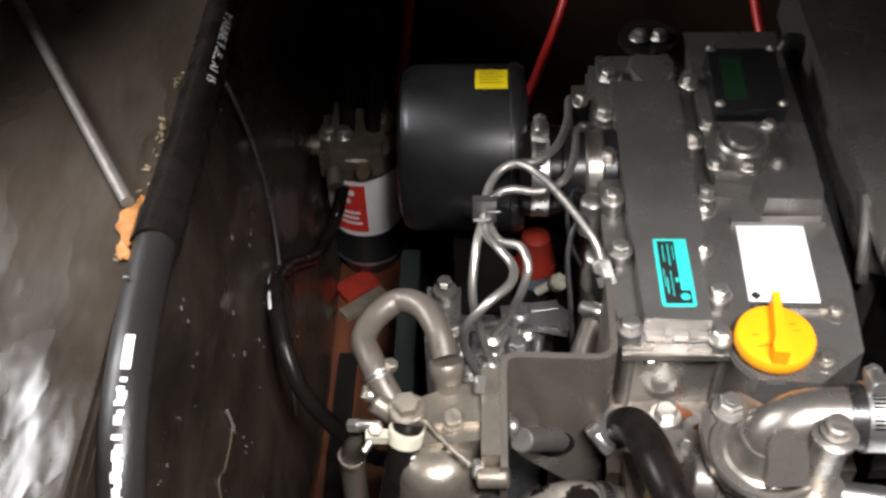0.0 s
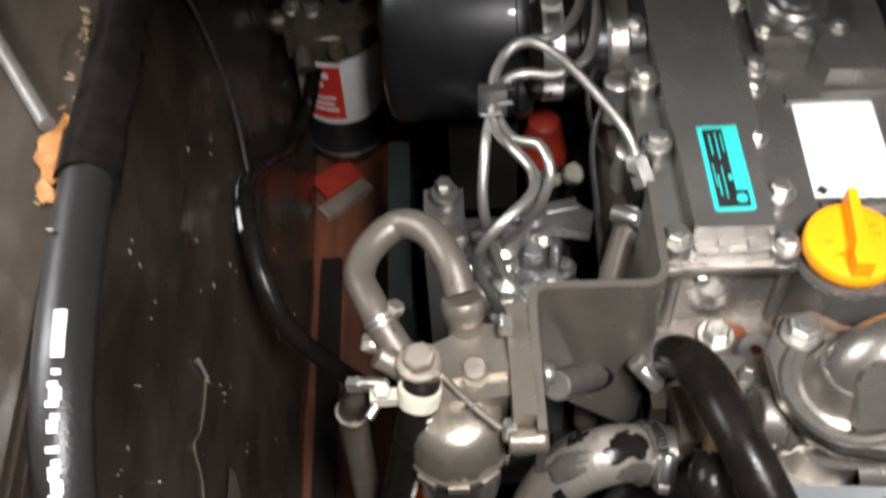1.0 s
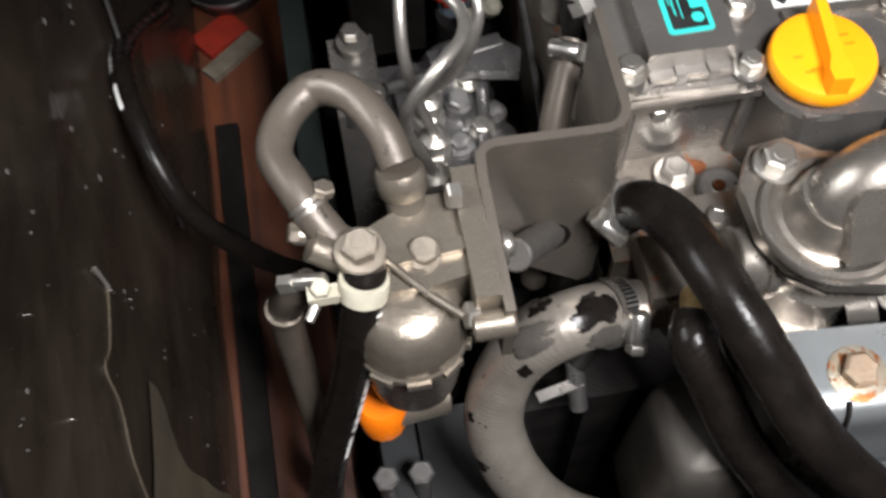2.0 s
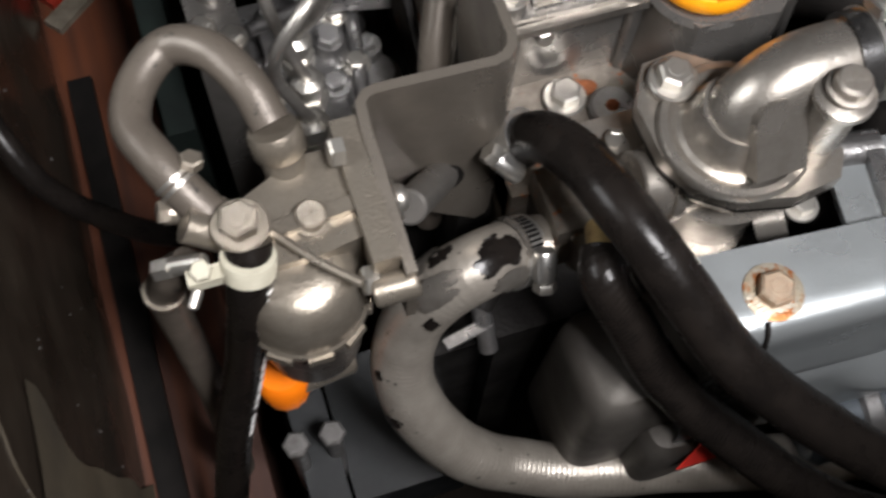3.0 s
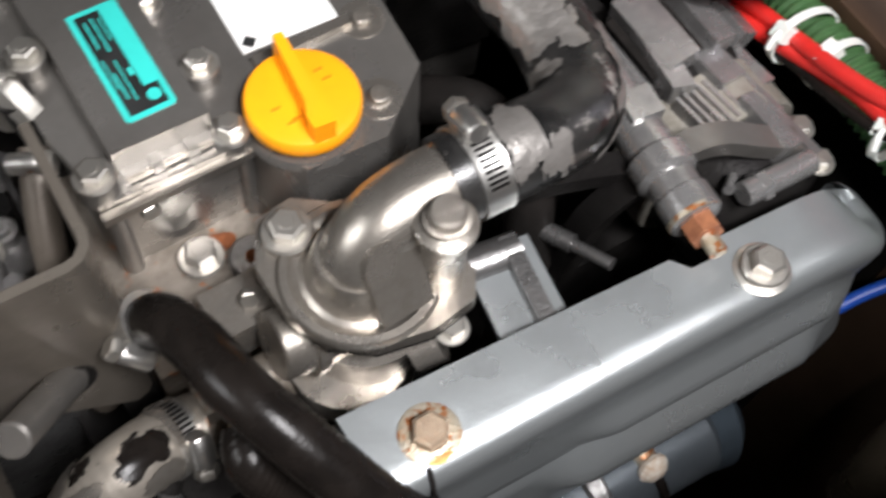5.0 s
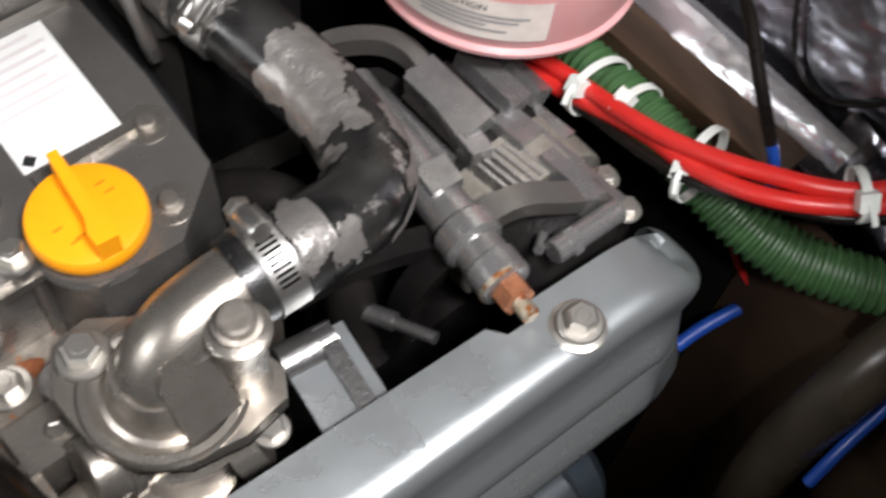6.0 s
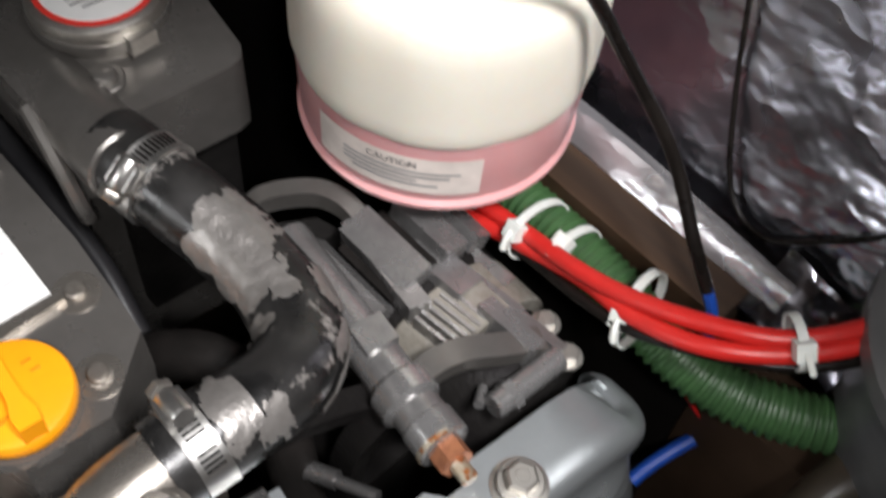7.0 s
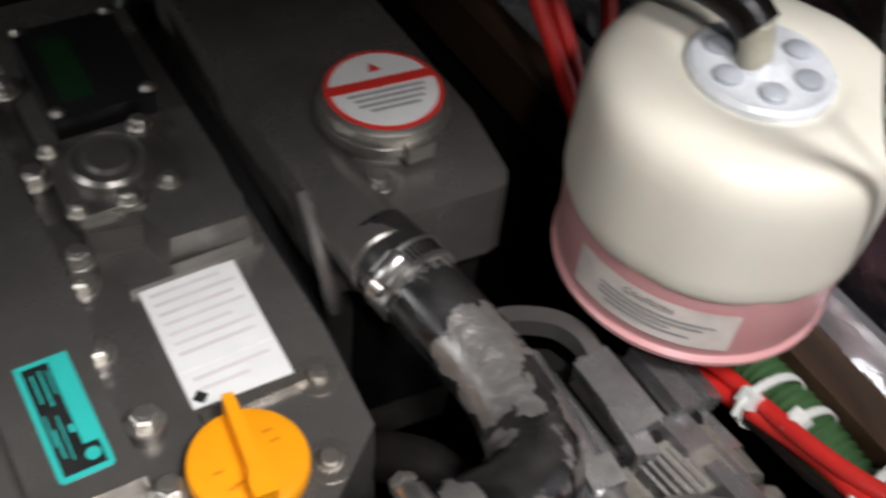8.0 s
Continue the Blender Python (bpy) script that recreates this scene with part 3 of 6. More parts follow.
part("print_line", join(*[box(0.2035, 0.2035 + w, y, y + 0.0022, 0.6130, 0.6133) for y, w in ((0.578, 0.034), (0.572, 0.039), (0.566, 0.036), (0.560, 0.039), (0.554, 0.03), (0.548, 0.038), (0.542, 0.036), (0.527, 0.036), (0.521, 0.024))]), FAINT_INK, lab2, "", 0)
part("rule", box(0.2, 0.2435, 0.5335, 0.5345, 0.6130, 0.6133), WHITE_INK, lab2, "", 0)
part("print_mark", moved(box(-0.0026, 0.0026, -0.0026, 0.0026, 0, 0.0004), Matrix.Translation((0.203, 0.519, 0.6130)) @ Matrix.Rotation(0.78, 4, "Z")), BLACK_INK, lab2, "", 0)
breather = part("breather_plate", prism([(0.187, 0.624), (0.239, 0.624), (0.241, 0.678), (0.187, 0.678)], 0.622, 0.629, 0.003), PAINT, cover_r)
part("dome", lathe([(0.0195, 0), (0.0195, 0.005), (0.0175, 0.007), (0.0165, 0.0062), (0.012, 0.0062), (0.0105, 0.0085), (0.004, 0.009)], Matrix.Translation((0.2135, 0.651, 0.6285)), 32), PAINT, breather)
for p in ((0.191, 0.629, 0.634), (0.235, 0.629, 0.634), (0.191, 0.673, 0.634), (0.236, 0.673, 0.634), (0.2135, 0.627, 0.634)):
    bolt(breather, p, 0.0042, mat=STEEL)
ctl = thing("relay_box", (0.225, 0.72, 0.62), "flat black box with green label and corner screws", "relay box")
part("case", moved(box(-0.026, 0.026, -0.032, 0.032, 0, 0.022, 0.002), Matrix.Translation((0.224, 0.715, 0.622)) @ Matrix.Rotation(0.14, 4, "X")), BLACK_PAINT, ctl)
part("label", moved(box(-0.018, -0.002, -0.022, 0.022, 0.0218, 0.0224), Matrix.Translation((0.224, 0.715, 0.622)) @ Matrix.Rotation(0.14, 4, "X")), surf("dark_green", (0.008, 0.035, 0.012), 0.4), ctl, "dark green label")
for p in ((0.201, 0.686, 0.643), (0.247, 0.686, 0.643), (0.201, 0.744, 0.651), (0.247, 0.744, 0.651)):
    bolt(ctl, p, 0.0028, "dome", mat=STEEL)

# oil cap
cap = thing("oil_filler_cap", (0.2055, 0.475, 0.6105), "bright orange plastic oil filler cap with a grip tab", "oil cap")
part("disc", lathe([(0.0205, 0.0), (0.0205, 0.005), (0.0235, 0.006), (0.0248, 0.0085), (0.0248, 0.0135), (0.0238, 0.0155), (0.021, 0.0163)], Matrix.Translation((0.2055, 0.475, 0.6105)), 48), ORANGE, cap)
part("grip", moved(join(bevelled(prism([(-0.0024, 0.025), (-0.0030, -0.010), (-0.0052, -0.017), (-0.0046, -0.0235), (0.0046, -0.0235), (0.0052, -0.017), (0.0030, -0.010), (0.0024, 0.025)], 0, 0.0125), 0.0016, 3)), Matrix.Translation((0.2055, 0.475, 0.6255)) @ Matrix.Rotation(-0.10, 4, "Z")), ORANGE, cap)
part("mark", join(*[moved(box(-0.0022, 0.0022, -0.0006, 0.0006, 0, 0.0005), Matrix.Translation((0.2055 + r * math.cos(a), 0.475 + r * math.sin(a), 0.6267))) for a, r in ((3.9, 0.014), (3.2, 0.013), (4.0, 0.0115), (0.2, 0.013), (0.6, 0.014))]), surf("moulded_mark", (0.70, 0.24, 0.005), 0.4), cap, "small moulded marks")
part("neck", lathe([(0.0265, 0), (0.025, 0.004)], Matrix.Translation((0.2055, 0.475, 0.6095)), 40), PAINT, cap)

# ---- thermostat housing ----
th = thing("thermostat_housing", (0.19, 0.40, 0.55), "cast alloy thermostat housing with elbow outlet and flange bolts", "thermostat housing")
fl = [(0.165, 0.444), (0.155, 0.425), (0.156, 0.400), (0.164, 0.383), (0.180, 0.371), (0.203, 0.366), (0.224, 0.369), (0.231, 0.380), (0.226, 0.396), (0.214, 0.414), (0.196, 0.436), (0.182, 0.446)]
flb = part("flange", prism(fl, 0.5965, 0.606, 0.0022, 3), CAST, th)
part("gasket", prism(fl, 0.5945, 0.5967), BLACK_IRON, th, "dark gasket")
part("base", join(prism(fl, 0.572, 0.5948, 0.003, 2, -0.32), lathe([(0.030, 0), (0.028, 0.02), (0.030, 0.035)], Matrix.Translation((0.192, 0.402, 0.54)), 28)), CAST, th)
part("raised_ring", lathe([(0.0335, 0), (0.0335, 0.0030), (0.0322, 0.0046), (0.0292, 0.0048), (0.0276, 0.0030), (0.0250, 0.0022), (0.0228, 0.0034), (0.0212, 0.0075), (0.0200, 0.0140), (0.0180, 0.0200)], Matrix.Translation((0.190, 0.402, 0.605)), 40), CAST, th)
part("elbow", tube([(0.188, 0.400, 0.606), (0.1885, 0.401, 0.616), (0.193, 0.4025, 0.627), (0.204, 0.4045, 0.635), (0.220, 0.4055, 0.637), (0.240, 0.4055, 0.637)], 0.0168, 28, 0.003, lump=0.02), CAST, th)
pad = [(-0.0115, -0.019), (0.0115, -0.019), (0.0115, 0.006)] + [(0.0115 * math.cos(a), 0.006 + 0.0100 * math.sin(a)) for a in (0.4, 0.8, 1.2, 1.57, 1.95, 2.35, 2.75)] + [(-0.0115, 0.006)]
part("flat_boss", moved(prism(pad, -0.030, 0.0, 0.0012), Matrix.Translation((0.1950, 0.3835, 0.6315)) @ Matrix.Rotation(0.05, 4, "Z") @ Matrix.Rotation(1.0, 4, "X")), CAST, th, "flat machined pad")
part("column", join(rod((0.216, 0.386, 0.600), (0.2165, 0.3865, 0.648), 0.0112, 0.0098, 20), lathe([(0.0125, 0), (0.0125, 0.003), (0.011, 0.004)], Matrix.Translation((0.217, 0.386, 0.6455)), 22)), CAST, th)
bolt(th, (0.217, 0.386, 0.660), 0.0072, "screw", mat=CAST)
bolt(th, (0.173, 0.431, 0.618), 0.0074, mat=STEEL)
part("boss", lathe([(0.0115, 0), (0.011, 0.006)], Matrix.Translation((0.173, 0.431, 0.603)), 22), CAST, th)
part("side_pipe", join(rod((0.180, 0.400, 0.573), (0.148, 0.402, 0.579), 0.0165, 0.0155, 24, 0.001), rod((0.165, 0.401, 0.576), (0.160, 0.401, 0.577), 0.0185, n=24)), CAST, th)
part("side_block", box(0.132, 0.176, 0.416, 0.440, 0.55, 0.575, 0.003), CAST, th)
bolt(th, (0.1495, 0.424, 0.580), 0.0042, "hexplain", (-0.3, -0.8, 0.5), STEEL)
part("lower_body", join(lathe([(0.026, 0), (0.03, 0.02), (0.028, 0.05)], Matrix.Translation((0.18, 0.395, 0.50)), 24), rod((0.20, 0.375, 0.565), (0.212, 0.372, 0.57), 0.01)), CAST, th)
bolt(th, (0.216, 0.371, 0.585), 0.0055, mat=STEEL)

# light bracket behind the guard
lb = thing("guard_bracket", (0.25, 0.37, 0.57), "pale grey folded steel bracket behind the belt guard", "bracket")
part("plate", moved(box(-0.016, 0.016, -0.022, 0.020, -0.004, 0.0, 0.001), Matrix.Translation((0.250, 0.374, 0.580)) @ Matrix.Rotation(-0.15, 4, "Z")), GUARD, lb)
part("fold", moved(box(-0.004, 0.004, -0.022, 0.020, 0.0, 0.005, 0.0015), Matrix.Translation((0.2555, 0.374, 0.580)) @ Matrix.Rotation(-0.15, 4, "Z")), ALLOY, lb)
part("end_round", rod((0.236, 0.392, 0.577), (0.262, 0.388, 0.577), 0.009, n=18), ALLOY, lb)
part("leg", box(0.236, 0.262, 0.372, 0.388, 0.41, 0.577, 0.002), SHADED_METAL, lb)

# ---- belt guard ----
guard = thing("belt_guard", (0.28, 0.32, 0.42), "blue-grey painted pressed steel belt guard with ribs", "belt guard")


def guard_shell():
    """Top plate, rolled edge and ribbed skirt, swept along the front and round the end."""
    # (outward, height) from the rolled edge down; ribs 1 and 2 stand out along the front only
    prof = [(-0.0145, 0.5931, 0), (-0.0125, 0.5930, 0), (-0.0085, 0.5926, 0), (-0.0050, 0.5912, 0), (-0.0024, 0.5888, 0), (-0.0008, 0.5855, 0), (0.0, 0.5815, 0), (-0.0003, 0.573, 0), (-0.0012, 0.564, 0), (-0.0016, 0.5560, 0),
            (0.0012, 0.5500, 1), (0.0052, 0.5445, 1), (0.0076, 0.5405, 1), (0.0080, 0.5365, 1), (0.0062, 0.5320, 1), (0.0020, 0.5270, 1), (0.0008, 0.5220, 0), (0.0060, 0.5165, 2), (0.0120, 0.5110, 2), (0.0158, 0.5065, 2),
            (0.0166, 0.5020, 2), (0.0150, 0.4970, 2), (0.0110, 0.4900, 0), (0.0112, 0.4700, 0), (0.0095, 0.455, 0), (0.0010, 0.446, 0)]
    stations = [(0.153 + 0.006 * i, 0.310, 0.0, -1.0) for i in range(41)]
    for i in range(11):
        a = math.pi / 2 * i / 10
        stations.append((0.401 + 0.020 * math.sin(a), 0.330 - 0.020 * math.cos(a), math.sin(a), -math.cos(a)))
    for i in range(1, 9):
        a = math.pi / 2 * i / 8
        stations.append((0.408 + 0.013 * math.cos(a), 0.338 + 0.013 * math.sin(a), math.cos(a), math.sin(a)))
    rows = []
    bm = bmesh.new()
    for x, y, nx, ny in stations:
        row = []
        for d, z, rib in prof:
            if rib:
                start, stop = ((0.238, 0.412), (0.224, 0.404))[rib - 1]
                k = min(1.0, max(0.0, (x - start) / 0.03)) * min(1.0, max(0.0, (stop - x) / 0.025))
                k = k * k * (3 - 2 * k)
                flat = -0.0016 + (0.5560 - z) * 0.16
                d = flat + (d - flat) * k
            sag = 0.018 * max(0.0, (x - 0.372) / 0.051) ** 1.8
            row.append(bm.verts.new((x + nx * d, y + ny * d - (x + nx * d - 0.28) * 0.055, z - sag * min(1.0, max(0.0, (z - 0.50) / 0.06)))))
        rows.append(row)
    for a, b in zip(rows[:-1], rows[1:]):
        for i in range(len(prof) - 1):
            bm.faces.new((a[i], a[i + 1], b[i + 1], b[i]))
    def tilt(x, y):
        return bm.verts.new((x, y - (x - 0.28) * 0.055, 0.5931 - 0.018 * max(0.0, (x - 0.372) / 0.051) ** 1.8))

    last = len(stations) - 1
    top = []
    for i, (x, y, nx, ny) in enumerate(stations):
        k = max(0.0, (i - 40) / (last - 40))
        bx = x if k == 0 else 0.393 + 0.015 * k
        top.append(tilt(bx, 0.351 - 0.025 * (bx - 0.153) - (0.0075 if 0.309 < bx < 0.332 else 0.0) - 0.003 * k))
    hem = [bm.verts.new((v.co.x, v.co.y + 0.0006, v.co.z - 0.006)) for v in top]
    for i in range(last):
        bm.faces.new((rows[i][0], rows[i + 1][0], top[i + 1], top[i]))
        bm.faces.new((top[i], top[i + 1], hem[i + 1], hem[i]))
    return bm


part("shell", guard_shell(), GUARD, guard, "", 50)
bolt(guard, (0.181, 0.334, 0.6005), 0.0074, mat=RUST_STEEL, label="rusting bolt with a wide washer")
part("washer", lathe([(0.0128, 0), (0.0128, 0.0012), (0.0115, 0.0016)], Matrix.Translation((0.181, 0.334, 0.5925)), 28), RUST_STEEL, guard, "rusty washer")
bolt(guard, (0.341, 0.3215, 0.6045), 0.0070, mat=STEEL)
part("washer", lathe([(0.0128, 0), (0.0128, 0.0014), (0.0115, 0.002)], Matrix.Translation((0.341, 0.3215, 0.5925)), 28), STEEL, guard)
part("dark_run", tube([(0.1735, 0.3225, 0.5935), (0.1725, 0.318, 0.590), (0.172, 0.3148, 0.582), (0.1735, 0.3147, 0.575)], 0.0011, 6, 0.002), BLACK_IRON, guard, "thin dark run below the bolt")
low = thing("pulley_cover", (0.13, 0.33, 0.45), "dull grey rounded pulley cover beneath the hoses", "pulley cover")
DULL_COVER = surf("dull_cover", (0.085, 0.078, 0.069), 0.5, 0.35, (0.055, 0.05, 0.045), 30, 0.3, spec=0.25)


def soft_box(cx, cy, wx, wy, rings, power=0.62, n=44):
    """A moulding with rounded corners; rings of (scale, height)."""
    bm, loops = bmesh.new(), []
    for k, z in rings:
        loops.append([bm.verts.new((cx + k * wx * math.copysign(abs(math.cos(a)) ** power, math.cos(a)), cy + k * wy * math.copysign(abs(math.sin(a)) ** power, math.sin(a)), z)) for a in [2 * math.pi * i / n for i in range(n)]])
    for a, d in zip(loops[:-1], loops[1:]):
        for i in range(n):
            bm.faces.new((a[i], a[(i + 1) % n], d[(i + 1) % n], d[i]))
    bm.faces.new(loops[-1])
    bm.faces.new(loops[0][::-1])
    return bm


part("cover", soft_box(0.147, 0.346, 0.036, 0.029, [(1.10, 0.40), (1.04, 0.465), (1.0, 0.500), (0.97, 0.509), (0.90, 0.5155), (0.80, 0.519), (0.4, 0.522), (0.15, 0.5225)], 0.36), DULL_COVER, low, "", 35)
part("bulge", soft_box(0.170, 0.322, 0.030, 0.022, [(1.1, 0.38), (1.03, 0.440), (1.0, 0.462), (0.95, 0.470), (0.84, 0.476), (0.5, 0.479), (0.2, 0.4795)], 0.38), DULL_COVER, low, "", 35)
part("warning_label", moved(prism([(-0.011, -0.006), (0.011, -0.006), (0.0, 0.012)], 0, 0.0006), Matrix.Translation((0.166, 0.2975, 0.466)) @ Matrix.Rotation(1.25, 4, "X")), RED_INK, low, "red warning triangle", 0)
sens = thing("oil_sensor", (0.305, 0.295, 0.43), "corroded sensor plug with white deposit and black lead", "sensor")
part("plug", rod((0.300, 0.312, 0.452), (0.300, 0.287, 0.452), 0.009, 0.0065, 14, 0.001), RUST_STEEL, sens)
part("deposit", lathe([(0.0085, 0), (0.0095, 0.003), (0.006, 0.007), (0.002, 0.008)], axis((0.300, 0.2915, 0.454), (0.300, 0.280, 0.458)), 9), surf("white_deposit", (0.62, 0.58, 0.52), 0.8, 0.0, (0.42, 0.30, 0.2), 300, 0.8), sens, "crusted white deposit")
part("lead", tube([(0.300, 0.290, 0.452), (0.301, 0.280, 0.448), (0.302, 0.272, 0.43), (0.302, 0.268, 0.38)], 0.003, 8), RUBBER, sens)
pump = thing("water_pump", (0.33, 0.33, 0.40), "grey cast water pump below the belt guard", "water pump")
part("body", rod((0.235, 0.302, 0.432), (0.345, 0.296, 0.432), 0.024, n=28, bevel=0.005), surf("pump_paint", (0.09, 0.105, 0.118), 0.34, 0.45, (0.06, 0.07, 0.08), 40, 0.3), pump)
part("end_cap", rod((0.335, 0.300, 0.425), (0.366, 0.294, 0.420), 0.026, n=28, bevel=0.008), surf("pump_cap", (0.045, 0.06, 0.075), 0.36, 0.3, (0.03, 0.04, 0.05), 40, 0.3), pump, "blue-grey end cap")
part("collar", rod((0.262, 0.3005, 0.432), (0.274, 0.300, 0.432), 0.027, n=28, bevel=0.002), ALLOY, pump)
part("bracket_leg", box(0.26, 0.33, 0.300, 0.34, 0.05, 0.425, 0.003), SHADED_METAL, pump, "dark pump bracket")

# ---- hoses at the front ----
H1 = [(0.107, 0.436, 0.578), (0.112, 0.431, 0.592), (0.116, 0.420, 0.605), (0.1205, 0.400, 0.617), (0.1225, 0.383, 0.624), (0.129, 0.362, 0.623), (0.139, 0.340, 0.612), (0.158, 0.309, 0.588), (0.193, 0.281, 0.557), (0.225, 0.258, 0.535), (0.262, 0.238, 0.512), (0.31, 0.222, 0.485), (0.36, 0.21, 0.46)]
hose1 = thing("coolant_hose", (0.14, 0.34, 0.5), "thick glossy black rubber coolant hose over the belt guard", "hose", "hoses")
part("hose", tube(H1, 0.0114, 20, 0.004, lump=0.03), RUBBER, hose1)
clamp(hose1, (0.103, 0.440, 0.577), (0.111, 0.435, 0.588), 0.0116, (-0.1, -0.85, 0.5))
part("spigot", rod((0.095, 0.447, 0.562), (0.112, 0.434, 0.588), 0.009), RUSTY_CAST, hose1, "rusty pipe stub")
H2 = [(0.123, 0.372, 0.592), (0.118, 0.360, 0.590), (0.126, 0.346, 0.573), (0.137, 0.329, 0.550), (0.149, 0.314, 0.534), (0.162, 0.301, 0.520), (0.192, 0.273, 0.495), (0.225, 0.250, 0.474), (0.27, 0.232, 0.45), (0.31, 0.215, 0.44)]
hose2 = thing("wrapped_hose", (0.13, 0.33, 0.45), "black cloth-wrapped rubber hose below the coolant hose", "hose", "hoses")
part("hose", tube(H2, 0.0108, 60, 0.0007, rib=0.00020, pitch=0.0024, weave=8), RUBBER, hose2)
part("brass_tail", rod((0.128, 0.385, 0.585), (0.119, 0.360, 0.593), 0.0082, n=16, bevel=0.001), surf("tarnished_brass", (0.40, 0.29, 0.13), 0.4, 0.8, (0.2, 0.13, 0.06), 150, 0.4), hose2, "tarnished brass hose tail")
SH = [(0.112, 0.397, 0.548), (0.097, 0.399, 0.548), (0.076, 0.392, 0.562), (0.058, 0.390, 0.552), (0.044, 0.388, 0.525), (0.036, 0.377, 0.495), (0.040, 0.362, 0.466), (0.053, 0.347, 0.440), (0.067, 0.337, 0.427), (0.084, 0.330, 0.418), (0.115, 0.318, 0.412), (0.172, 0.304, 0.410), (0.215, 0.292, 0.408), (0.28, 0.28, 0.40)]
silver = thing("raw_water_hose", (0.05, 0.37, 0.42), "silver painted wire-reinforced water hose with peeling paint", "hose", "hoses")
part("hose", tube(SH, 0.0152, 22, rib=0.00012, pitch=0.0030, lump=0.025), SILVER_HOSE, silver)
for i, (s0, s1, a0, a1) in enumerate(((0.031, 0.047, -38, 26), (0.048, 0.056, 20, 55), (0.146, 0.156, -40, 30), (0.066, 0.074, -70, -40), (0.118, 0.124, -20, 0))):
    part("bare_patch", flake(SH, 0.0152, s0, s1, a0, a1, i + 0.3), RUBBER, silver, "black patch where the paint has flaked")
for i, (s0, s1, a0, a1) in enumerate(((0.028, 0.044, -85, -40), (0.048, 0.068, -40, 14), (0.010, 0.030, -60, 75), (0.052, 0.074, 20, 75))):
    part("paint_flake", flake(SH, 0.0156, s0, s1, a0, a1, i + 5.7, 0.0012), CAST, silver, "curled flake of bright silver paint")
clamp(silver, (0.102, 0.399, 0.5475), (0.092, 0.397, 0.551), 0.0158, (0, -0.75, 0.65), 0.012)
part("rusty_pipe", rod((0.098, 0.399, 0.548), (0.150, 0.400, 0.552), 0.012, n=20), RUSTY_CAST, silver, "rust-stained pipe")
part("joint", join(rod((0.118, 0.395, 0.552), (0.128, 0.397, 0.552), 0.0145, n=18), box(0.112, 0.136, 0.392, 0.425, 0.553, 0.572, 0.003)), RUSTY_CAST, silver)
tab = thing("small_drain_tap", (0.084, 0.383, 0.45), "small steel tap with a flat lever under the silver hose", "tap")
part("stub", rod((0.084, 0.400, 0.490), (0.084, 0.381, 0.467), 0.0052, n=14, bevel=0.0008), ALLOY, tab)
part("lever", moved(box(-0.022, 0.004, -0.003, 0.003, -0.0012, 0.0012, 0.0006), Matrix.Translation((0.083, 0.390, 0.482)) @ Matrix.Rotation(0.2, 4, "Z")), ALLOY, tab)
part("pipe", rod((0.084, 0.398, 0.488), (0.098, 0.41, 0.50), 0.006), SHADED_METAL, tab)

# ---- filter bracket ----
br = thing("filter_bracket", (0.07, 0.44, 0.5), "bent grey steel plate bracket holding the fuel filter", "bracket")


def bent_plate():
    """U-bent plate: arm towards the front, web, arm to the back, with rounded bends."""
    line = [(0.0365, 0.366), (0.0365, 0.425)]
    line += [(0.0445 - 0.008 * math.cos(a), 0.431 + 0.008 * math.sin(a)) for a in (0.5, 1.05, 1.57)]
    line += [(0.092, 0.4375)]
    line += [(0.092 + 0.010 * math.sin(a), 0.4475 - 0.010 * math.cos(a)) for a in (0.5, 1.05, 1.57)]
    line += [(0.1025, 0.50)]
    bm, rows = bmesh.new(), []
    for i, (x, y) in enumerate(line):
        a, b = line[max(i - 1, 0)], line[min(i + 1, len(line) - 1)]
        d = Vector((b[0] - a[0], b[1] - a[1], 0)).normalized()
        nrm = Vector((d.y, -d.x, 0)) * 0.0021
        front = y < 0.43 and x < 0.04
        z0 = 0.600 if front else 0.512 + (0.05 * (1 - min(1, (x - 0.036) / 0.05)))
        z1 = 0.651 - (0.006 * (0.431 - y) / 0.06 if front else 0)
        rows.append([bm.verts.new(Vector((x, y, z)) + s * nrm) for s, z in ((1, z0), (1, z1), (-1, z1), (-1, z0))])
    for a, b in zip(rows[:-1], rows[1:]):
        for k in range(4):
            bm.faces.new((a[k], a[(k + 1) % 4], b[(k + 1) % 4], b[k]))
    bm.faces.new(rows[0])
    bm.faces.new(rows[-1][::-1])
    return bevelled(bm, 0.0017, 3, 50)


part("plate", bent_plate(), BRACKET_PAINT, br)
part("cutout", lathe([(0.014, 0), (0.014, 0.0008)], axis((0.069, 0.4352, 0.566), (0.069, 0.434, 0.566)), 24), BLACK_IRON, br, "dark round cutout")
part("stud_tube", join(rod((0.073, 0.436, 0.569), (0.047, 0.404, 0.615), 0.0075, n=18, bevel=0.001)), PAINT, br)
bolt(br, (0.047, 0.401, 0.633), 0.0055, "dome", (1, 0, 0.1), STEEL)
part("strut", box(0.085, 0.102, 0.44, 0.47, 0.42, 0.53, 0.002), SHADED_METAL, br)

# ---- fuel filter ----
ff = thing("fuel_filter", (0.0, 0.385, 0.55), "cast fuel filter head with banjo bolts and dark bowl", "fuel filter")
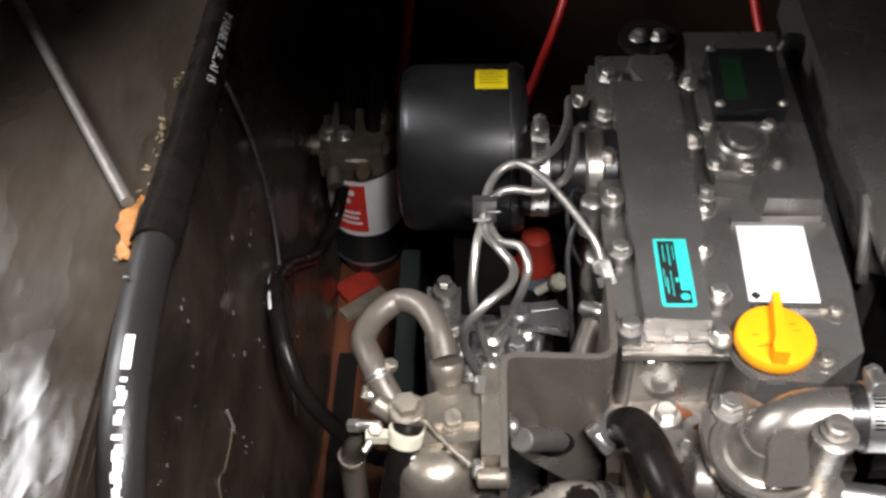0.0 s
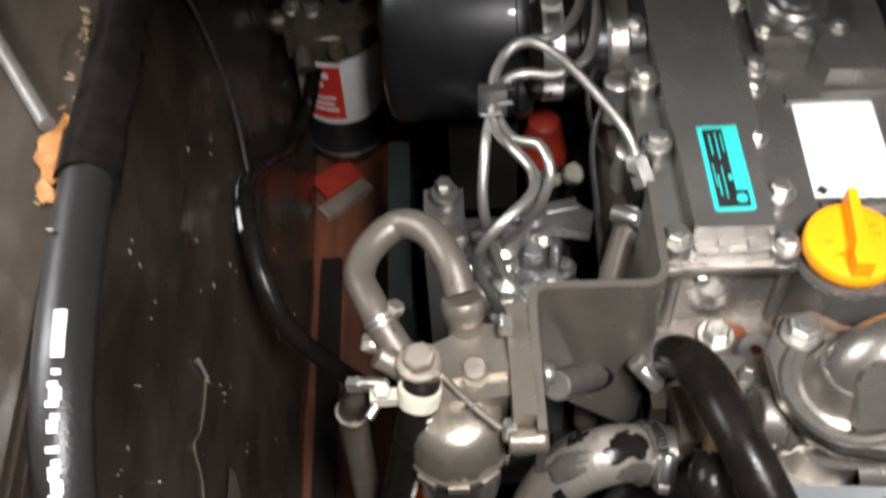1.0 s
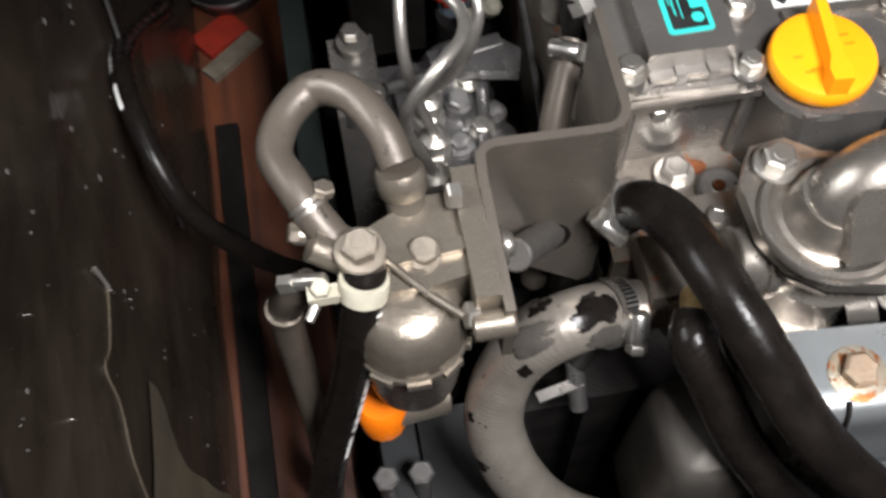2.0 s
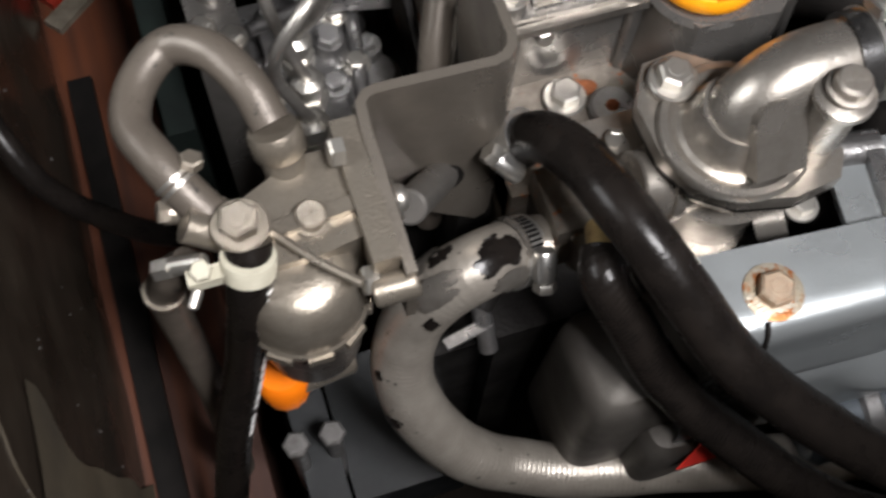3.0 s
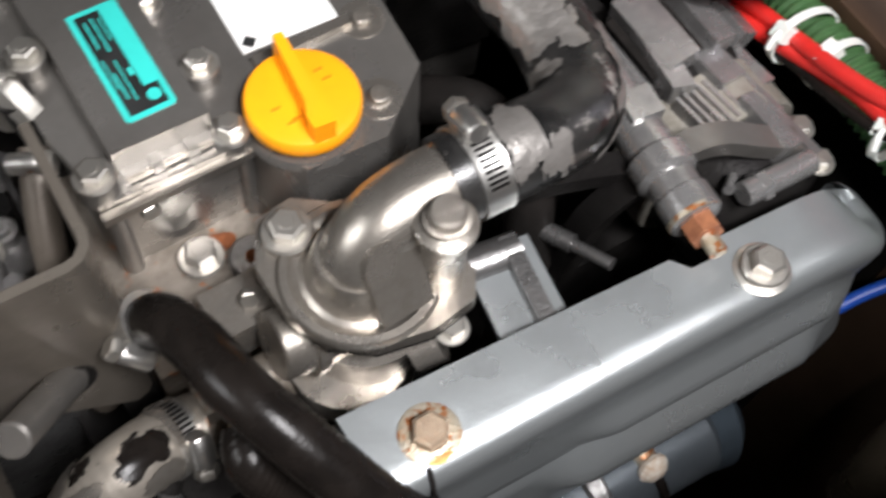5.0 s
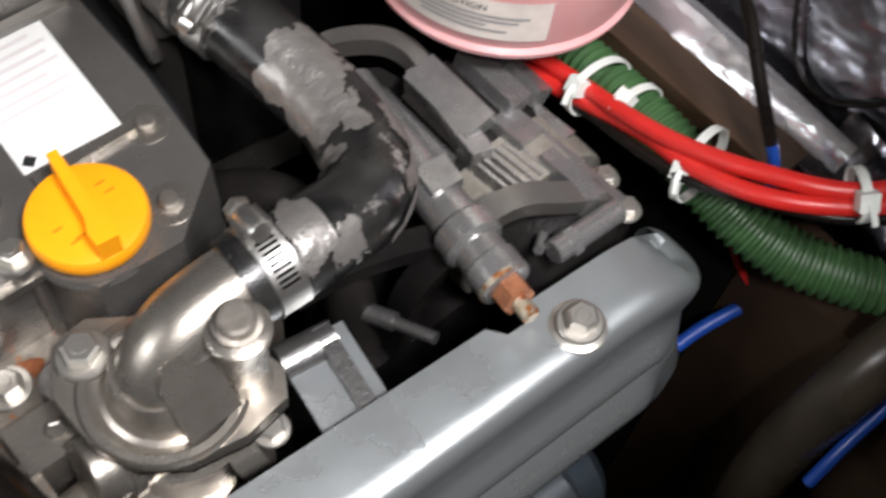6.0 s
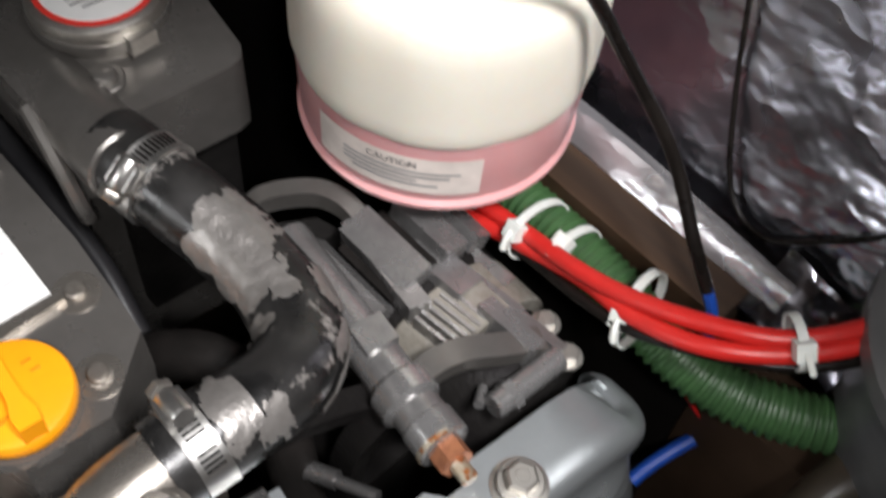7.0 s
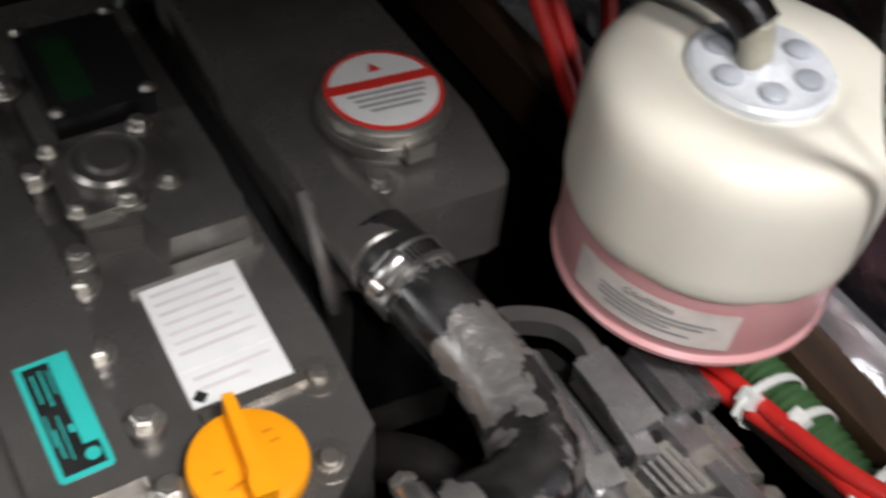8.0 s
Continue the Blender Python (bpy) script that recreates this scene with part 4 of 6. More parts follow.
head2 = part("filter_head", join(lathe([(0.0245, 0), (0.0245, 0.006), (0.0240, 0.008), (0.0232, 0.018), (0.0205, 0.025), (0.015, 0.029), (0.006, 0.030)], Matrix.Translation((-0.002, 0.384, 0.606)), 40),
     prism([(-0.026, 0.392), (-0.014, 0.384), (0.010, 0.384), (0.034, 0.388), (0.034, 0.425), (0.010, 0.425), (-0.018, 0.412)], 0.614, 0.641, 0.003, 3),
     box(0.024, 0.0345, 0.372, 0.432, 0.606, 0.648, 0.002), prism([(-0.015, 0.393), (0.026, 0.396), (0.026, 0.402), (-0.015, 0.399)], 0.636, 0.645, 0.002)), FILTER_PAINT, ff)
nut = part("ring_nut", lathe([(0.0235, 0), (0.0255, 0.001), (0.0255, 0.0045), (0.0242, 0.006)], Matrix.Translation((-0.002, 0.384, 0.601)), 40), FILTER_PAINT, ff, "notched ring nut")
for i in range(10):
    part("notch", moved(box(-0.005, 0.005, -0.0015, 0.0015, 0, 0.005, 0.0006), Matrix.Translation((-0.002, 0.384, 0.5995)) @ Matrix.Rotation(i * math.pi / 5, 4, "Z") @ Matrix.Translation((0, 0.0252, 0))), FILTER_PAINT, nut)
part("bowl", lathe([(0.012, 0), (0.0205, 0.003), (0.0215, 0.012), (0.0222, 0.050)], Matrix.Translation((-0.002, 0.384, 0.553)), 36), surf("smoked_bowl", (0.05, 0.045, 0.04), 0.22, 0.1, (0.035, 0.03, 0.027), 40, 0.1), ff, "dark bowl")
part("rib", tube([(-0.008, 0.396, 0.646), (0.006, 0.380, 0.644), (0.019, 0.367, 0.644)], 0.0018, 8, 0.003), FILTER_PAINT, ff)
part("emblem", join(*[moved(box(-0.006, 0.006, -0.0008, 0.0008, 0, 0.001, 0.0003), Matrix.Translation((-0.004 + 0.0015 * i, 0.3675 - 0.0006 * i, 0.6315 - 0.0034 * i)) @ Matrix.Rotation(0.9, 4, "X")) for i in range(3)]), CAST, ff, "worn raised emblem")
part("banjo_column", join(rod((-0.017, 0.397, 0.625), (-0.017, 0.397, 0.6565), 0.0100, n=24, bevel=0.001), rod((-0.017, 0.397, 0.64), (-0.036, 0.404, 0.652), 0.0065, n=14)), FILTER_PAINT, ff)
bolt(ff, (-0.017, 0.396, 0.664), 0.0070, mat=FILTER_PAINT, spin=12, label="large hex banjo bolt")
part("screw_boss", lathe([(0.0088, 0), (0.0085, 0.016), (0.0075, 0.018)], Matrix.Translation((0.008, 0.398, 0.622)), 22), FILTER_PAINT, ff)
bolt(ff, (0.008, 0.398, 0.648), 0.0058, "screw", mat=FILTER_PAINT)
part("outlet", join(rod((0.006, 0.415, 0.622), (0.0035, 0.432, 0.652), 0.0088, 0.0082, 22), lathe([(0.0088, 0), (0.0104, 0.002), (0.0106, 0.010), (0.0095, 0.0125)], axis((0.0045, 0.427, 0.642), (0.0035, 0.432, 0.652)), 26)), FILTER_PAINT, ff)
for p in ((0.0195, 0.418, 0.650), (0.0185, 0.372, 0.634)):
    bolt(ff, p, 0.0055, "hexplain", (-1, 0, 0.15), STEEL)
part("foot_pin", rod((0.022, 0.3675, 0.632), (0.0395, 0.3665, 0.634), 0.0062, n=18, bevel=0.0012), FILTER_PAINT, ff)
bolt(ff, (-0.045, 0.414, 0.648), 0.0042, "hexplain", (-1, 0.1, 0.3), FILTER_PAINT)
part("vent_boss", rod((-0.020, 0.412, 0.640), (-0.043, 0.414, 0.646), 0.0045, n=14, bevel=0.0008), FILTER_PAINT, ff)
part("vent_screw", join(rod((-0.032, 0.390, 0.648), (-0.046, 0.394, 0.643), 0.0034, n=14, bevel=0.0008), rod((-0.044, 0.3935, 0.6435), (-0.050, 0.395, 0.641), 0.0042, n=6)), STEEL, ff)

LOOP = [(0.0032, 0.433, 0.655), (-0.001, 0.447, 0.662), (-0.011, 0.464, 0.664), (-0.026, 0.473, 0.659), (-0.040, 0.462, 0.656), (-0.045, 0.446, 0.656), (-0.040, 0.431, 0.657), (-0.034, 0.419, 0.653), (-0.027, 0.409, 0.646), (-0.022, 0.403, 0.640)]
loop = thing("fuel_return_hose", (-0.02, 0.44, 0.64), "thick grey-brown painted rubber hose bent in a loop", "hose", "hoses")
part("hose", tube(LOOP, 0.0077, 20, 0.003), LOOP_HOSE, loop)
part("wire_clip", join(*[lathe([(0.0074, -0.0008), (0.0084, -0.0008), (0.0084, 0.0008), (0.0074, 0.0008)], axis(p, q), 24) for p, q in (((-0.0352, 0.4215, 0.6540), (-0.032, 0.416, 0.651)), ((-0.0338, 0.4190, 0.6530), (-0.030, 0.413, 0.650)))]), STEEL, loop, "thin wire clip")
bolt(loop, (-0.0265, 0.4235, 0.664), 0.0042, "hexplain", (0.3, 0.2, 0.9), FILTER_PAINT)
DOWN = [(-0.0165, 0.392, 0.648), (-0.0190, 0.384, 0.639), (-0.0240, 0.379, 0.610), (-0.034, 0.380, 0.550), (-0.047, 0.372, 0.500), (-0.060, 0.36, 0.44), (-0.075, 0.34, 0.38), (-0.085, 0.33, 0.33)]
down = thing("fuel_hose", (-0.05, 0.38, 0.4), "black rubber fuel hose with white print under a cream clip", "hose", "hoses")
part("hose", tube(DOWN, 0.0088, 18, 0.003), RUBBER, down)
part("print", on_tube(DOWN, 0.0088, [(0.014 + 0.0048 * i, 0.0178 + 0.0048 * i, -58, 0.0030) for i in range(24)] + [(0.135, 0.155, -58, 0.0026)]), WHITE_INK, down, "white lettering along the hose", 0)
cl = part("clip", join(lathe([(0.0088, -0.004), (0.0100, -0.004), (0.0103, 0), (0.0100, 0.004), (0.0088, 0.004)], axis((-0.0180, 0.3865, 0.6445), (-0.0200, 0.3825, 0.635)), 26), box(-0.040, -0.024, 0.383, 0.389, 0.641, 0.647, 0.003)), CREAM, down, "cream plastic clip")
bolt(cl, (-0.0345, 0.3855, 0.6530), 0.0038, "hexplain", (-0.1, -0.2, 1), CREAM)
part("tongue", rod((-0.037, 0.382, 0.645), (-0.041, 0.376, 0.643), 0.0022, n=10, bevel=0.0006), STEEL, cl)
HANG = [(-0.040, 0.402, 0.622), (-0.048, 0.404, 0.612), (-0.055, 0.41, 0.58), (-0.056, 0.41, 0.52), (-0.055, 0.40, 0.46), (-0.06, 0.39, 0.35)]
hang = thing("drain_hose", (-0.055, 0.41, 0.4), "grey painted hose hanging below the fuel filter", "hose", "hoses")
part("hose", tube(HANG, 0.0078, 16, 0.004), LOOP_HOSE, hang)
part("ring", lathe([(0.0076, -0.002), (0.0086, -0.002), (0.0086, 0.002), (0.0076, 0.002)], axis((-0.0545, 0.4085, 0.59), (-0.0552, 0.4098, 0.58)), 22), FILTER_PAINT, hang)

DULL_STUD = surf("dull_stud", (0.16, 0.155, 0.15), 0.42, 0.7, (0.09, 0.085, 0.08), 120, 0.4)
orange = thing("orange_drain_cap", (-0.024, 0.39, 0.5), "orange plastic cup beneath the fuel filter bowl", "drain cap")
part("cup", lathe([(0.0100, 0), (0.0120, 0.002), (0.0138, 0.030), (0.011, 0.034)], Matrix.Translation((-0.020, 0.389, 0.478)), 14), surf("deep_orange_plastic", (0.85, 0.20, 0.006), 0.3, 0.0, (0.72, 0.15, 0.005), 40, 0.1), orange)
part("stem", rod((-0.02, 0.39, 0.495), (0.014, 0.395, 0.49), 0.0115, n=18, bevel=0.001), FILTER_PAINT, orange)
part("support", rod((-0.02, 0.40, 0.50), (0.02, 0.43, 0.40), 0.008), BLACK_IRON, orange)
for p in ((-0.024, 0.372, 0.432), (-0.004, 0.374, 0.425)):
    b_ = thing("engine_mount_stud", (p[0], p[1], p[2] - 0.1), "dull steel stud with nut on the engine mount", "stud")
    bolt(b_, p, 0.0072, "hexplain", (0, -0.2, 1), DULL_STUD)
    part("shank", rod((p[0], p[1], 0.33), p, 0.0048, n=12), DULL_STUD, b_)
mount = thing("engine_mount", (0.0, 0.39, 0.05), "grey steel engine mount bracket low beside the engine", "engine mount")
part("arm", join(box(-0.025, -0.003, 0.33, 0.42, 0.30, 0.385, 0.004), box(0.0, 0.07, 0.35, 0.44, 0.28, 0.34, 0.004)), surf("mount_paint", (0.022, 0.024, 0.025), 0.4, 0.3, (0.012, 0.013, 0.014), 40, 0.3), mount)
part("post", box(-0.03, 0.02, 0.34, 0.43, 0.05, 0.31, 0.003), BLACK_IRON, mount)

# ---- hoses on the left side ----
BIG = [(-0.155, 0.98, 0.735), (-0.153, 0.80, 0.738), (-0.150, 0.66, 0.739), (-0.150, 0.53, 0.737), (-0.149, 0.455, 0.742), (-0.146, 0.40, 0.744), (-0.143, 0.36, 0.744), (-0.141, 0.33, 0.738), (-0.140, 0.305, 0.722), (-0.140, 0.285, 0.69), (-0.142, 0.27, 0.62), (-0.15, 0.26, 0.52)]
big = thing("marine_fuel_hose", (-0.15, 0.45, 0.72), "long dark grey fuel hose with white print along the shelf edge", "hose", "hoses")
part("hose", tube(BIG[3:], 0.0112, 20, 0.004), RUBBER_DULL, big)
part("sleeve", tube([(-0.155, 0.98, 0.735), (-0.153, 0.80, 0.738), (-0.150, 0.66, 0.739), (-0.150, 0.53, 0.737), (-0.149, 0.452, 0.742), (-0.1485, 0.440, 0.7425)], 0.0125, 20, 0.004), RUBBER, big, "black outer sleeve")
part("band", tube([(-0.149, 0.461, 0.7415), (-0.1486, 0.446, 0.742), (-0.1482, 0.437, 0.7425)], 0.0136, 22, 0.003), RUBBER, big)


def lettering(text, points, r, start, angle, size, material, parent, lift=0.0005):
    """Letters wrapped onto a hose, read along it."""
    cu = bpy.data.curves.new("letters", "FONT")
    cu.body, cu.size, cu.resolution_u = text, size, 2
    ob = bpy.data.objects.new("letters", cu)
    scene.collection.objects.link(ob)
    bpy.context.view_layer.update()
    me = bpy.data.meshes.new_from_object(ob.evaluated_get(bpy.context.evaluated_depsgraph_get()))
    bpy.data.objects.remove(ob)
    bm = bmesh.new()
    bm.from_mesh(me)
    line = spline(points, 0.001)
    fr = frames(line)
    for v in bm.verts:
        i = min(max(int((start + v.co.x) / 0.001), 0), len(line) - 1)
        a = radians(angle) - v.co.y / r
        t, s, u = fr[i]
        v.co = line[i] + (s * math.sin(a) + u * math.cos(a)) * (r + lift)
    return part("lettering", bm, material, parent, "white printed lettering", 0)


lettering("MARINE FUEL A1 15", BIG[:5], 0.0125, 0.335, -28, 0.0082, WHITE_INK, big)
part("print", on_tube(BIG[3:], 0.0112, [(0.187 + 0.0034 * i, 0.1896 + 0.0034 * i + 0.0006 * (i % 3), -8 + 5 * (i % 2), 0.0030 + 0.0005 * (i % 4)) for i in range(44) if i % 11 != 6] + [(0.164, 0.183, -8, 0.0044)]), WHITE_INK, big, "white block print", 0)

THIN = [(-0.106, 0.792, 0.462), (-0.115, 0.775, 0.435), (-0.127, 0.73, 0.435), (-0.134, 0.665, 0.490), (-0.131, 0.60, 0.545), (-0.125, 0.560, 0.560), (-0.117, 0.530, 0.552), (-0.108, 0.510, 0.535), (-0.098, 0.502, 0.516), (-0.086, 0.498, 0.498), (-0.072, 0.497, 0.475), (-0.055, 0.50, 0.45), (-0.03, 0.52, 0.42), (0.01, 0.53, 0.40)]
thin = thing("thin_fuel_hose", (-0.11, 0.55, 0.45), "thin black fuel hose with small white print running to the filter", "hose", "hoses")
part("hose", tube(THIN, 0.0062, 16, 0.004), RUBBER, thin)
part("print", on_tube(THIN, 0.0062, [(0.200 + 0.0052 * i, 0.2038 + 0.0052 * i, 50, 0.0022) for i in range(16)] + [(0.290, 0.306, 50, 0.0032)]), WHITE_INK, thin, "small white lettering", 0)
wire = thing("thin_wire", (-0.14, 0.62, 0.6), "thin pale wire on the black lining", "wire")
part("strand", tube([(-0.148, 0.61, 0.735), (-0.143, 0.62, 0.70), (-0.139, 0.634, 0.64), (-0.136, 0.636, 0.57), (-0.132, 0.60, 0.50), (-0.128, 0.56, 0.42)], 0.0012, 6), ALLOY, wire)
# small steel slivers placed where the lining shows tiny upright glints
for p, r in (((-0.1525, 0.404, 0.7525), 0.004), ((-0.143, 0.45, 0.555), 0.0035), ((-0.140, 0.462, 0.52), 0.002), ((-0.146, 0.40, 0.64), 0.002), ((-0.145, 0.37, 0.60), 0.0025)):
    chip = thing("glint_flake", p, "small bright flake standing in for a glint on the lining", "chip", "chips on the lining")
    part("flake", moved(box(-1, 1, -0.2, 0.2, -0.7, 0.7, 0.1), Matrix.Translation((panel_at((0.745 - p[2]) / 0.49, p[1]).x + 0.001 if p[2] < 0.74 else p[0], p[1], p[2])) @ Matrix.Rotation(0.3, 4, "X") @ Matrix.Diagonal((r * 0.3, r * 0.5, r * 1.6, 1))), STAINLESS, chip)

# ---- water separator at the back ----
sep = thing("water_separator", (-0.093, 0.835, 0.3), "fuel water separator with white and red label, black lower bowl", "fuel filter")
M = Matrix.Translation((-0.093, 0.838, 0))
part("canister", lathe([(0.036, 0.385), (0.0365, 0.388), (0.0365, 0.455), (0.034, 0.460)], M, 36), PAPER, sep, "white canister")
part("bowl", lathe([(0.020, 0.315), (0.030, 0.325), (0.0345, 0.335), (0.0375, 0.345), (0.0375, 0.349), (0.036, 0.352), (0.036, 0.387)], M, 36), BLACK_PAINT, sep, "black lower bowl")
part("rim", lathe([(0.0365, 0.343), (0.0385, 0.344), (0.0385, 0.347), (0.0365, 0.348)], M, 36), ALLOY, sep)


def wrap(cx, cy, r, a0, a1, z0, z1, n=14, r1=None):
    """A thin label round an upright drum; angles in degrees, -90 faces the front."""
    bm = bmesh.new()
    r1 = r if r1 is None else r1
    cols = []
    for i in range(n + 1):
        a = radians(a0 + (a1 - a0) * i / n)
        cols.append([bm.verts.new((cx + q * math.cos(a), cy + q * math.sin(a), z)) for q, z in ((r, z0), (r1, z1))])
    for a, b in zip(cols[:-1], cols[1:]):
        bm.faces.new((a[0], b[0], b[1], a[1]))
    return bm


red = part("red_label", wrap(-0.093, 0.838, 0.0369, -135, -82, 0.392, 0.453), RED_INK, sep, "red label panel", 0)
part("print_line", join(*[wrap(-0.093, 0.838, 0.0372, -128, -128 + w, z, z + h) for z, h, w in ((0.440, 0.007, 30), (0.430, 0.006, 22), (0.416, 0.0035, 36), (0.409, 0.0035, 33), (0.402, 0.0035, 38))]), WHITE_INK, red, "", 0)
part("head_casting", join(lathe([(0.034, 0.458), (0.040, 0.462), (0.040, 0.486), (0.034, 0.492), (0.02, 0.496)], M, 32), box(-0.118, -0.068, 0.80, 0.87, 0.468, 0.500, 0.006), rod((-0.115, 0.80, 0.475), (-0.112, 0.785, 0.468), 0.008), rod((-0.14, 0.83, 0.48), (-0.05, 0.83, 0.48), 0.010, n=16, bevel=0.002)), surf("dull_casting", (0.24, 0.215, 0.175), 0.36, 0.6, (0.12, 0.10, 0.075), 50, 0.5), sep, "dirty cast head")
part("drain_boss", join(lathe([(0.009, 0), (0.009, 0.022), (0.006, 0.026)], axis((-0.088, 0.812, 0.470), (-0.086, 0.790, 0.480)), 18), lathe([(0.019, 0), (0.019, 0.010), (0.014, 0.014)], Matrix.Translation((-0.072, 0.845, 0.488)), 26), box(-0.128, -0.108, 0.805, 0.86, 0.462, 0.492, 0.005)), surf("oily_casting", (0.20, 0.17, 0.12), 0.3, 0.6, (0.08, 0.06, 0.03), 60, 0.4), sep, "oily bosses on the cast head")
for p in ((-0.104, 0.815, 0.512), (-0.12, 0.825, 0.505), (-0.075, 0.84, 0.51)):
    bolt(sep, p, 0.0065, mat=STEEL)
for a, b in (((-0.102, 0.83, 0.50), (-0.09, 0.84, 0.62)), ((-0.078, 0.83, 0.50), (-0.068, 0.84, 0.62))):
    part("pipe", rod(a, b, 0.0075, n=14), RUBBER, sep)
part("wall_arm", box(-0.11, -0.07, 0.86, 1.021, 0.46, 0.50, 0.003), BLACK_IRON, sep)
redcan = thing("red_canister", (-0.165, 0.86, 0.3), "small red canister half hidden beside the water separator", "canister")
part("can", lathe([(0.022, 0.345), (0.024, 0.348), (0.024, 0.395), (0.02, 0.40)], Matrix.Translation((-0.16, 0.875, 0)), 24), RED_PLASTIC, redcan)
part("stand", rod((-0.16, 0.875, 0.05), (-0.16, 0.875, 0.346), 0.012), BLACK_IRON, redcan)
wedge = thing("red_tool", (-0.09, 0.74, 0.33), "small red and grey plastic piece lying on the wood", "tool")
part("red_half", moved(box(-0.020, 0.020, -0.013, 0.013, 0, 0.008, 0.003), Matrix.Translation((-0.104, 0.790, 0.320)) @ Matrix.Rotation(0.65, 4, "Z")), RED_PLASTIC, wedge, "bright red half")
part("grey_half", moved(box(-0.026, 0.026, -0.0075, 0.0075, 0, 0.006, 0.0015), Matrix.Translation((-0.096, 0.768, 0.320)) @ Matrix.Rotation(0.70, 4, "Z")), surf("grey_wood", (0.15, 0.13, 0.10), 0.6, 0.0, (0.09, 0.075, 0.055), 60, 0.4), wedge, "dull grey half")

# ---- air cleaner ----
air = thing("air_cleaner", (0.005, 0.70, 0.52), "glossy black drum air cleaner with a yellow label", "air cleaner")
X = Matrix.Translation((0, 0.705, 0.582)) @ Matrix.Rotation(math.pi / 2, 4, "Y")
part("drum", lathe([(0.052, -0.040), (0.062, -0.037), (0.066, -0.030), (0.066, 0.045), (0.0675, 0.046), (0.0675, 0.052), (0.064, 0.057), (0.04, 0.060)], X, 48), BLACK_PAINT, air)


def drum_patch(x0, x1, a0, a1, r):
    bm = bmesh.new()
    cols = []
    for i in range(9):
        a = radians(a0 + (a1 - a0) * i / 8)
        cols.append([bm.verts.new((x, 0.705 + r * math.cos(a), 0.582 + r * math.sin(a))) for x in (x0, x1)])
    for a, b in zip(cols[:-1], cols[1:]):
        bm.faces.new((a[0], b[0], b[1], a[1]))
    return bm


yl = part("yellow_label", drum_patch(0.019, 0.0435, 76, 98, 0.0664), YELLOW, air, "yellow sticker", 0)
part("print", join(*[drum_patch(0.0222, 0.0402 - 0.003 * (i % 2), 79 + 3.2 * i, 80.3 + 3.2 * i, 0.0667) for i in range(5)]), surf("yellow_print", (0.42, 0.32, 0.01), 0.4), yl, "faint printed lines", 0)
part("outlet_pipe", rod((0.055, 0.660, 0.598), (0.125, 0.660, 0.598), 0.031, n=32, bevel=0.002), BLACK_PAINT, air, "black inlet pipe")
clamp(air, (0.060, 0.660, 0.598), (0.074, 0.660, 0.598), 0.0345, (0, 0.1, 0.95), 0.013)
part("rubber_collar", rod((0.052, 0.660, 0.598), (0.084, 0.660, 0.598), 0.0342, n=32, bevel=0.002), RUBBER, air)
part("collar", rod((0.100, 0.660, 0.598), (0.114, 0.660, 0.598), 0.0335, n=32, bevel=0.002), CAST, air, "bright alloy collar")
part("support", box(0.0, 0.05, 0.68, 0.74, 0.41, 0.53, 0.003), BLACK_IRON, air)

# inlet port and grey hose at the back
portt = thing("vent_port", (0.16, 0.765, 0.6), "round dark vent cap behind the inlet cover", "vent cap")
part("cup", lathe([(0.018, 0), (0.020, 0.01), (0.020, 0.030), (0.017, 0.034), (0.010, 0.035)], axis((0.161, 0.765, 0.590), (0.160, 0.755, 0.63)), 26), PAINT, portt)
part("bridge", join(box(0.118, 0.205, 0.745, 0.785, 0.585, 0.612, 0.004)), PAINT, portt)
part("ring", lathe([(0.024, 0), (0.024, 0.006)], Matrix.Translation((0.160, 0.79, 0.622)), 26), BLACK_IRON, portt)
for p in ((0.133, 0.750, 0.622), (0.190, 0.750, 0.622), (0.152, 0.786, 0.636), (0.168, 0.786, 0.636)):
    bolt(portt, p, 0.0055, mat=STEEL)
for p in ((0.124, 0.742, 0.630), (0.186, 0.730, 0.632)):
    bolt(portt, p, 0.006, mat=STEEL)
vent = thing("breather_hose", (0.28, 0.77, 0.6), "grey breather hose arched behind the rocker cover", "hose", "hoses")
part("hose", tube([(0.262, 0.77, 0.585), (0.264, 0.775, 0.612), (0.272, 0.78, 0.628), (0.284, 0.78, 0.622), (0.290, 0.778, 0.595), (0.288, 0.77, 0.56), (0.27, 0.76, 0.53)], 0.0075, 16), RUBBER_DULL, vent)

# ---- injection pump and pipes ----
ip = thing("injection_pump", (0.04, 0.55, 0.4), "cast fuel injection pump with bright union nuts", "injection pump")
part("pump_body", join(box(0.004, 0.066, 0.480, 0.600, 0.34, 0.500, 0.006), box(0.016, 0.050, 0.486, 0.575, 0.49, 0.515, 0.004), lathe([(0.022, 0), (0.022, 0.03), (0.018, 0.034)], axis((0.06, 0.60, 0.455), (0.06, 0.635, 0.455)), 22)), ALLOY, ip)
for x, y in ((0.027, 0.497), (0.031, 0.520), (0.031, 0.545)):
    part("union_nut", join(lathe([(0.0098, 0), (0.0098, 0.013)], Matrix.Translation((x, y, 0.512)), 6), lathe([(0.0072, 0.012), (0.0072, 0.018), (0.0088, 0.0182), (0.0088, 0.027), (0.005, 0.030)], Matrix.Translation((x, y, 0.512)), 6), lathe([(0.0105, -0.001), (0.0105, 0.0015)], Matrix.Translation((x, y, 0.512)), 18)), STEEL, ip, "bright hexagon union nut")
part("side_column", join(box(-0.018, 0.008, 0.548, 0.602, 0.33, 0.530, 0.004), lathe([(0.008, 0), (0.0075, 0.010)], Matrix.Translation((-0.004, 0.592, 0.528)), 18)), PAINT, ip, "grey side casting")
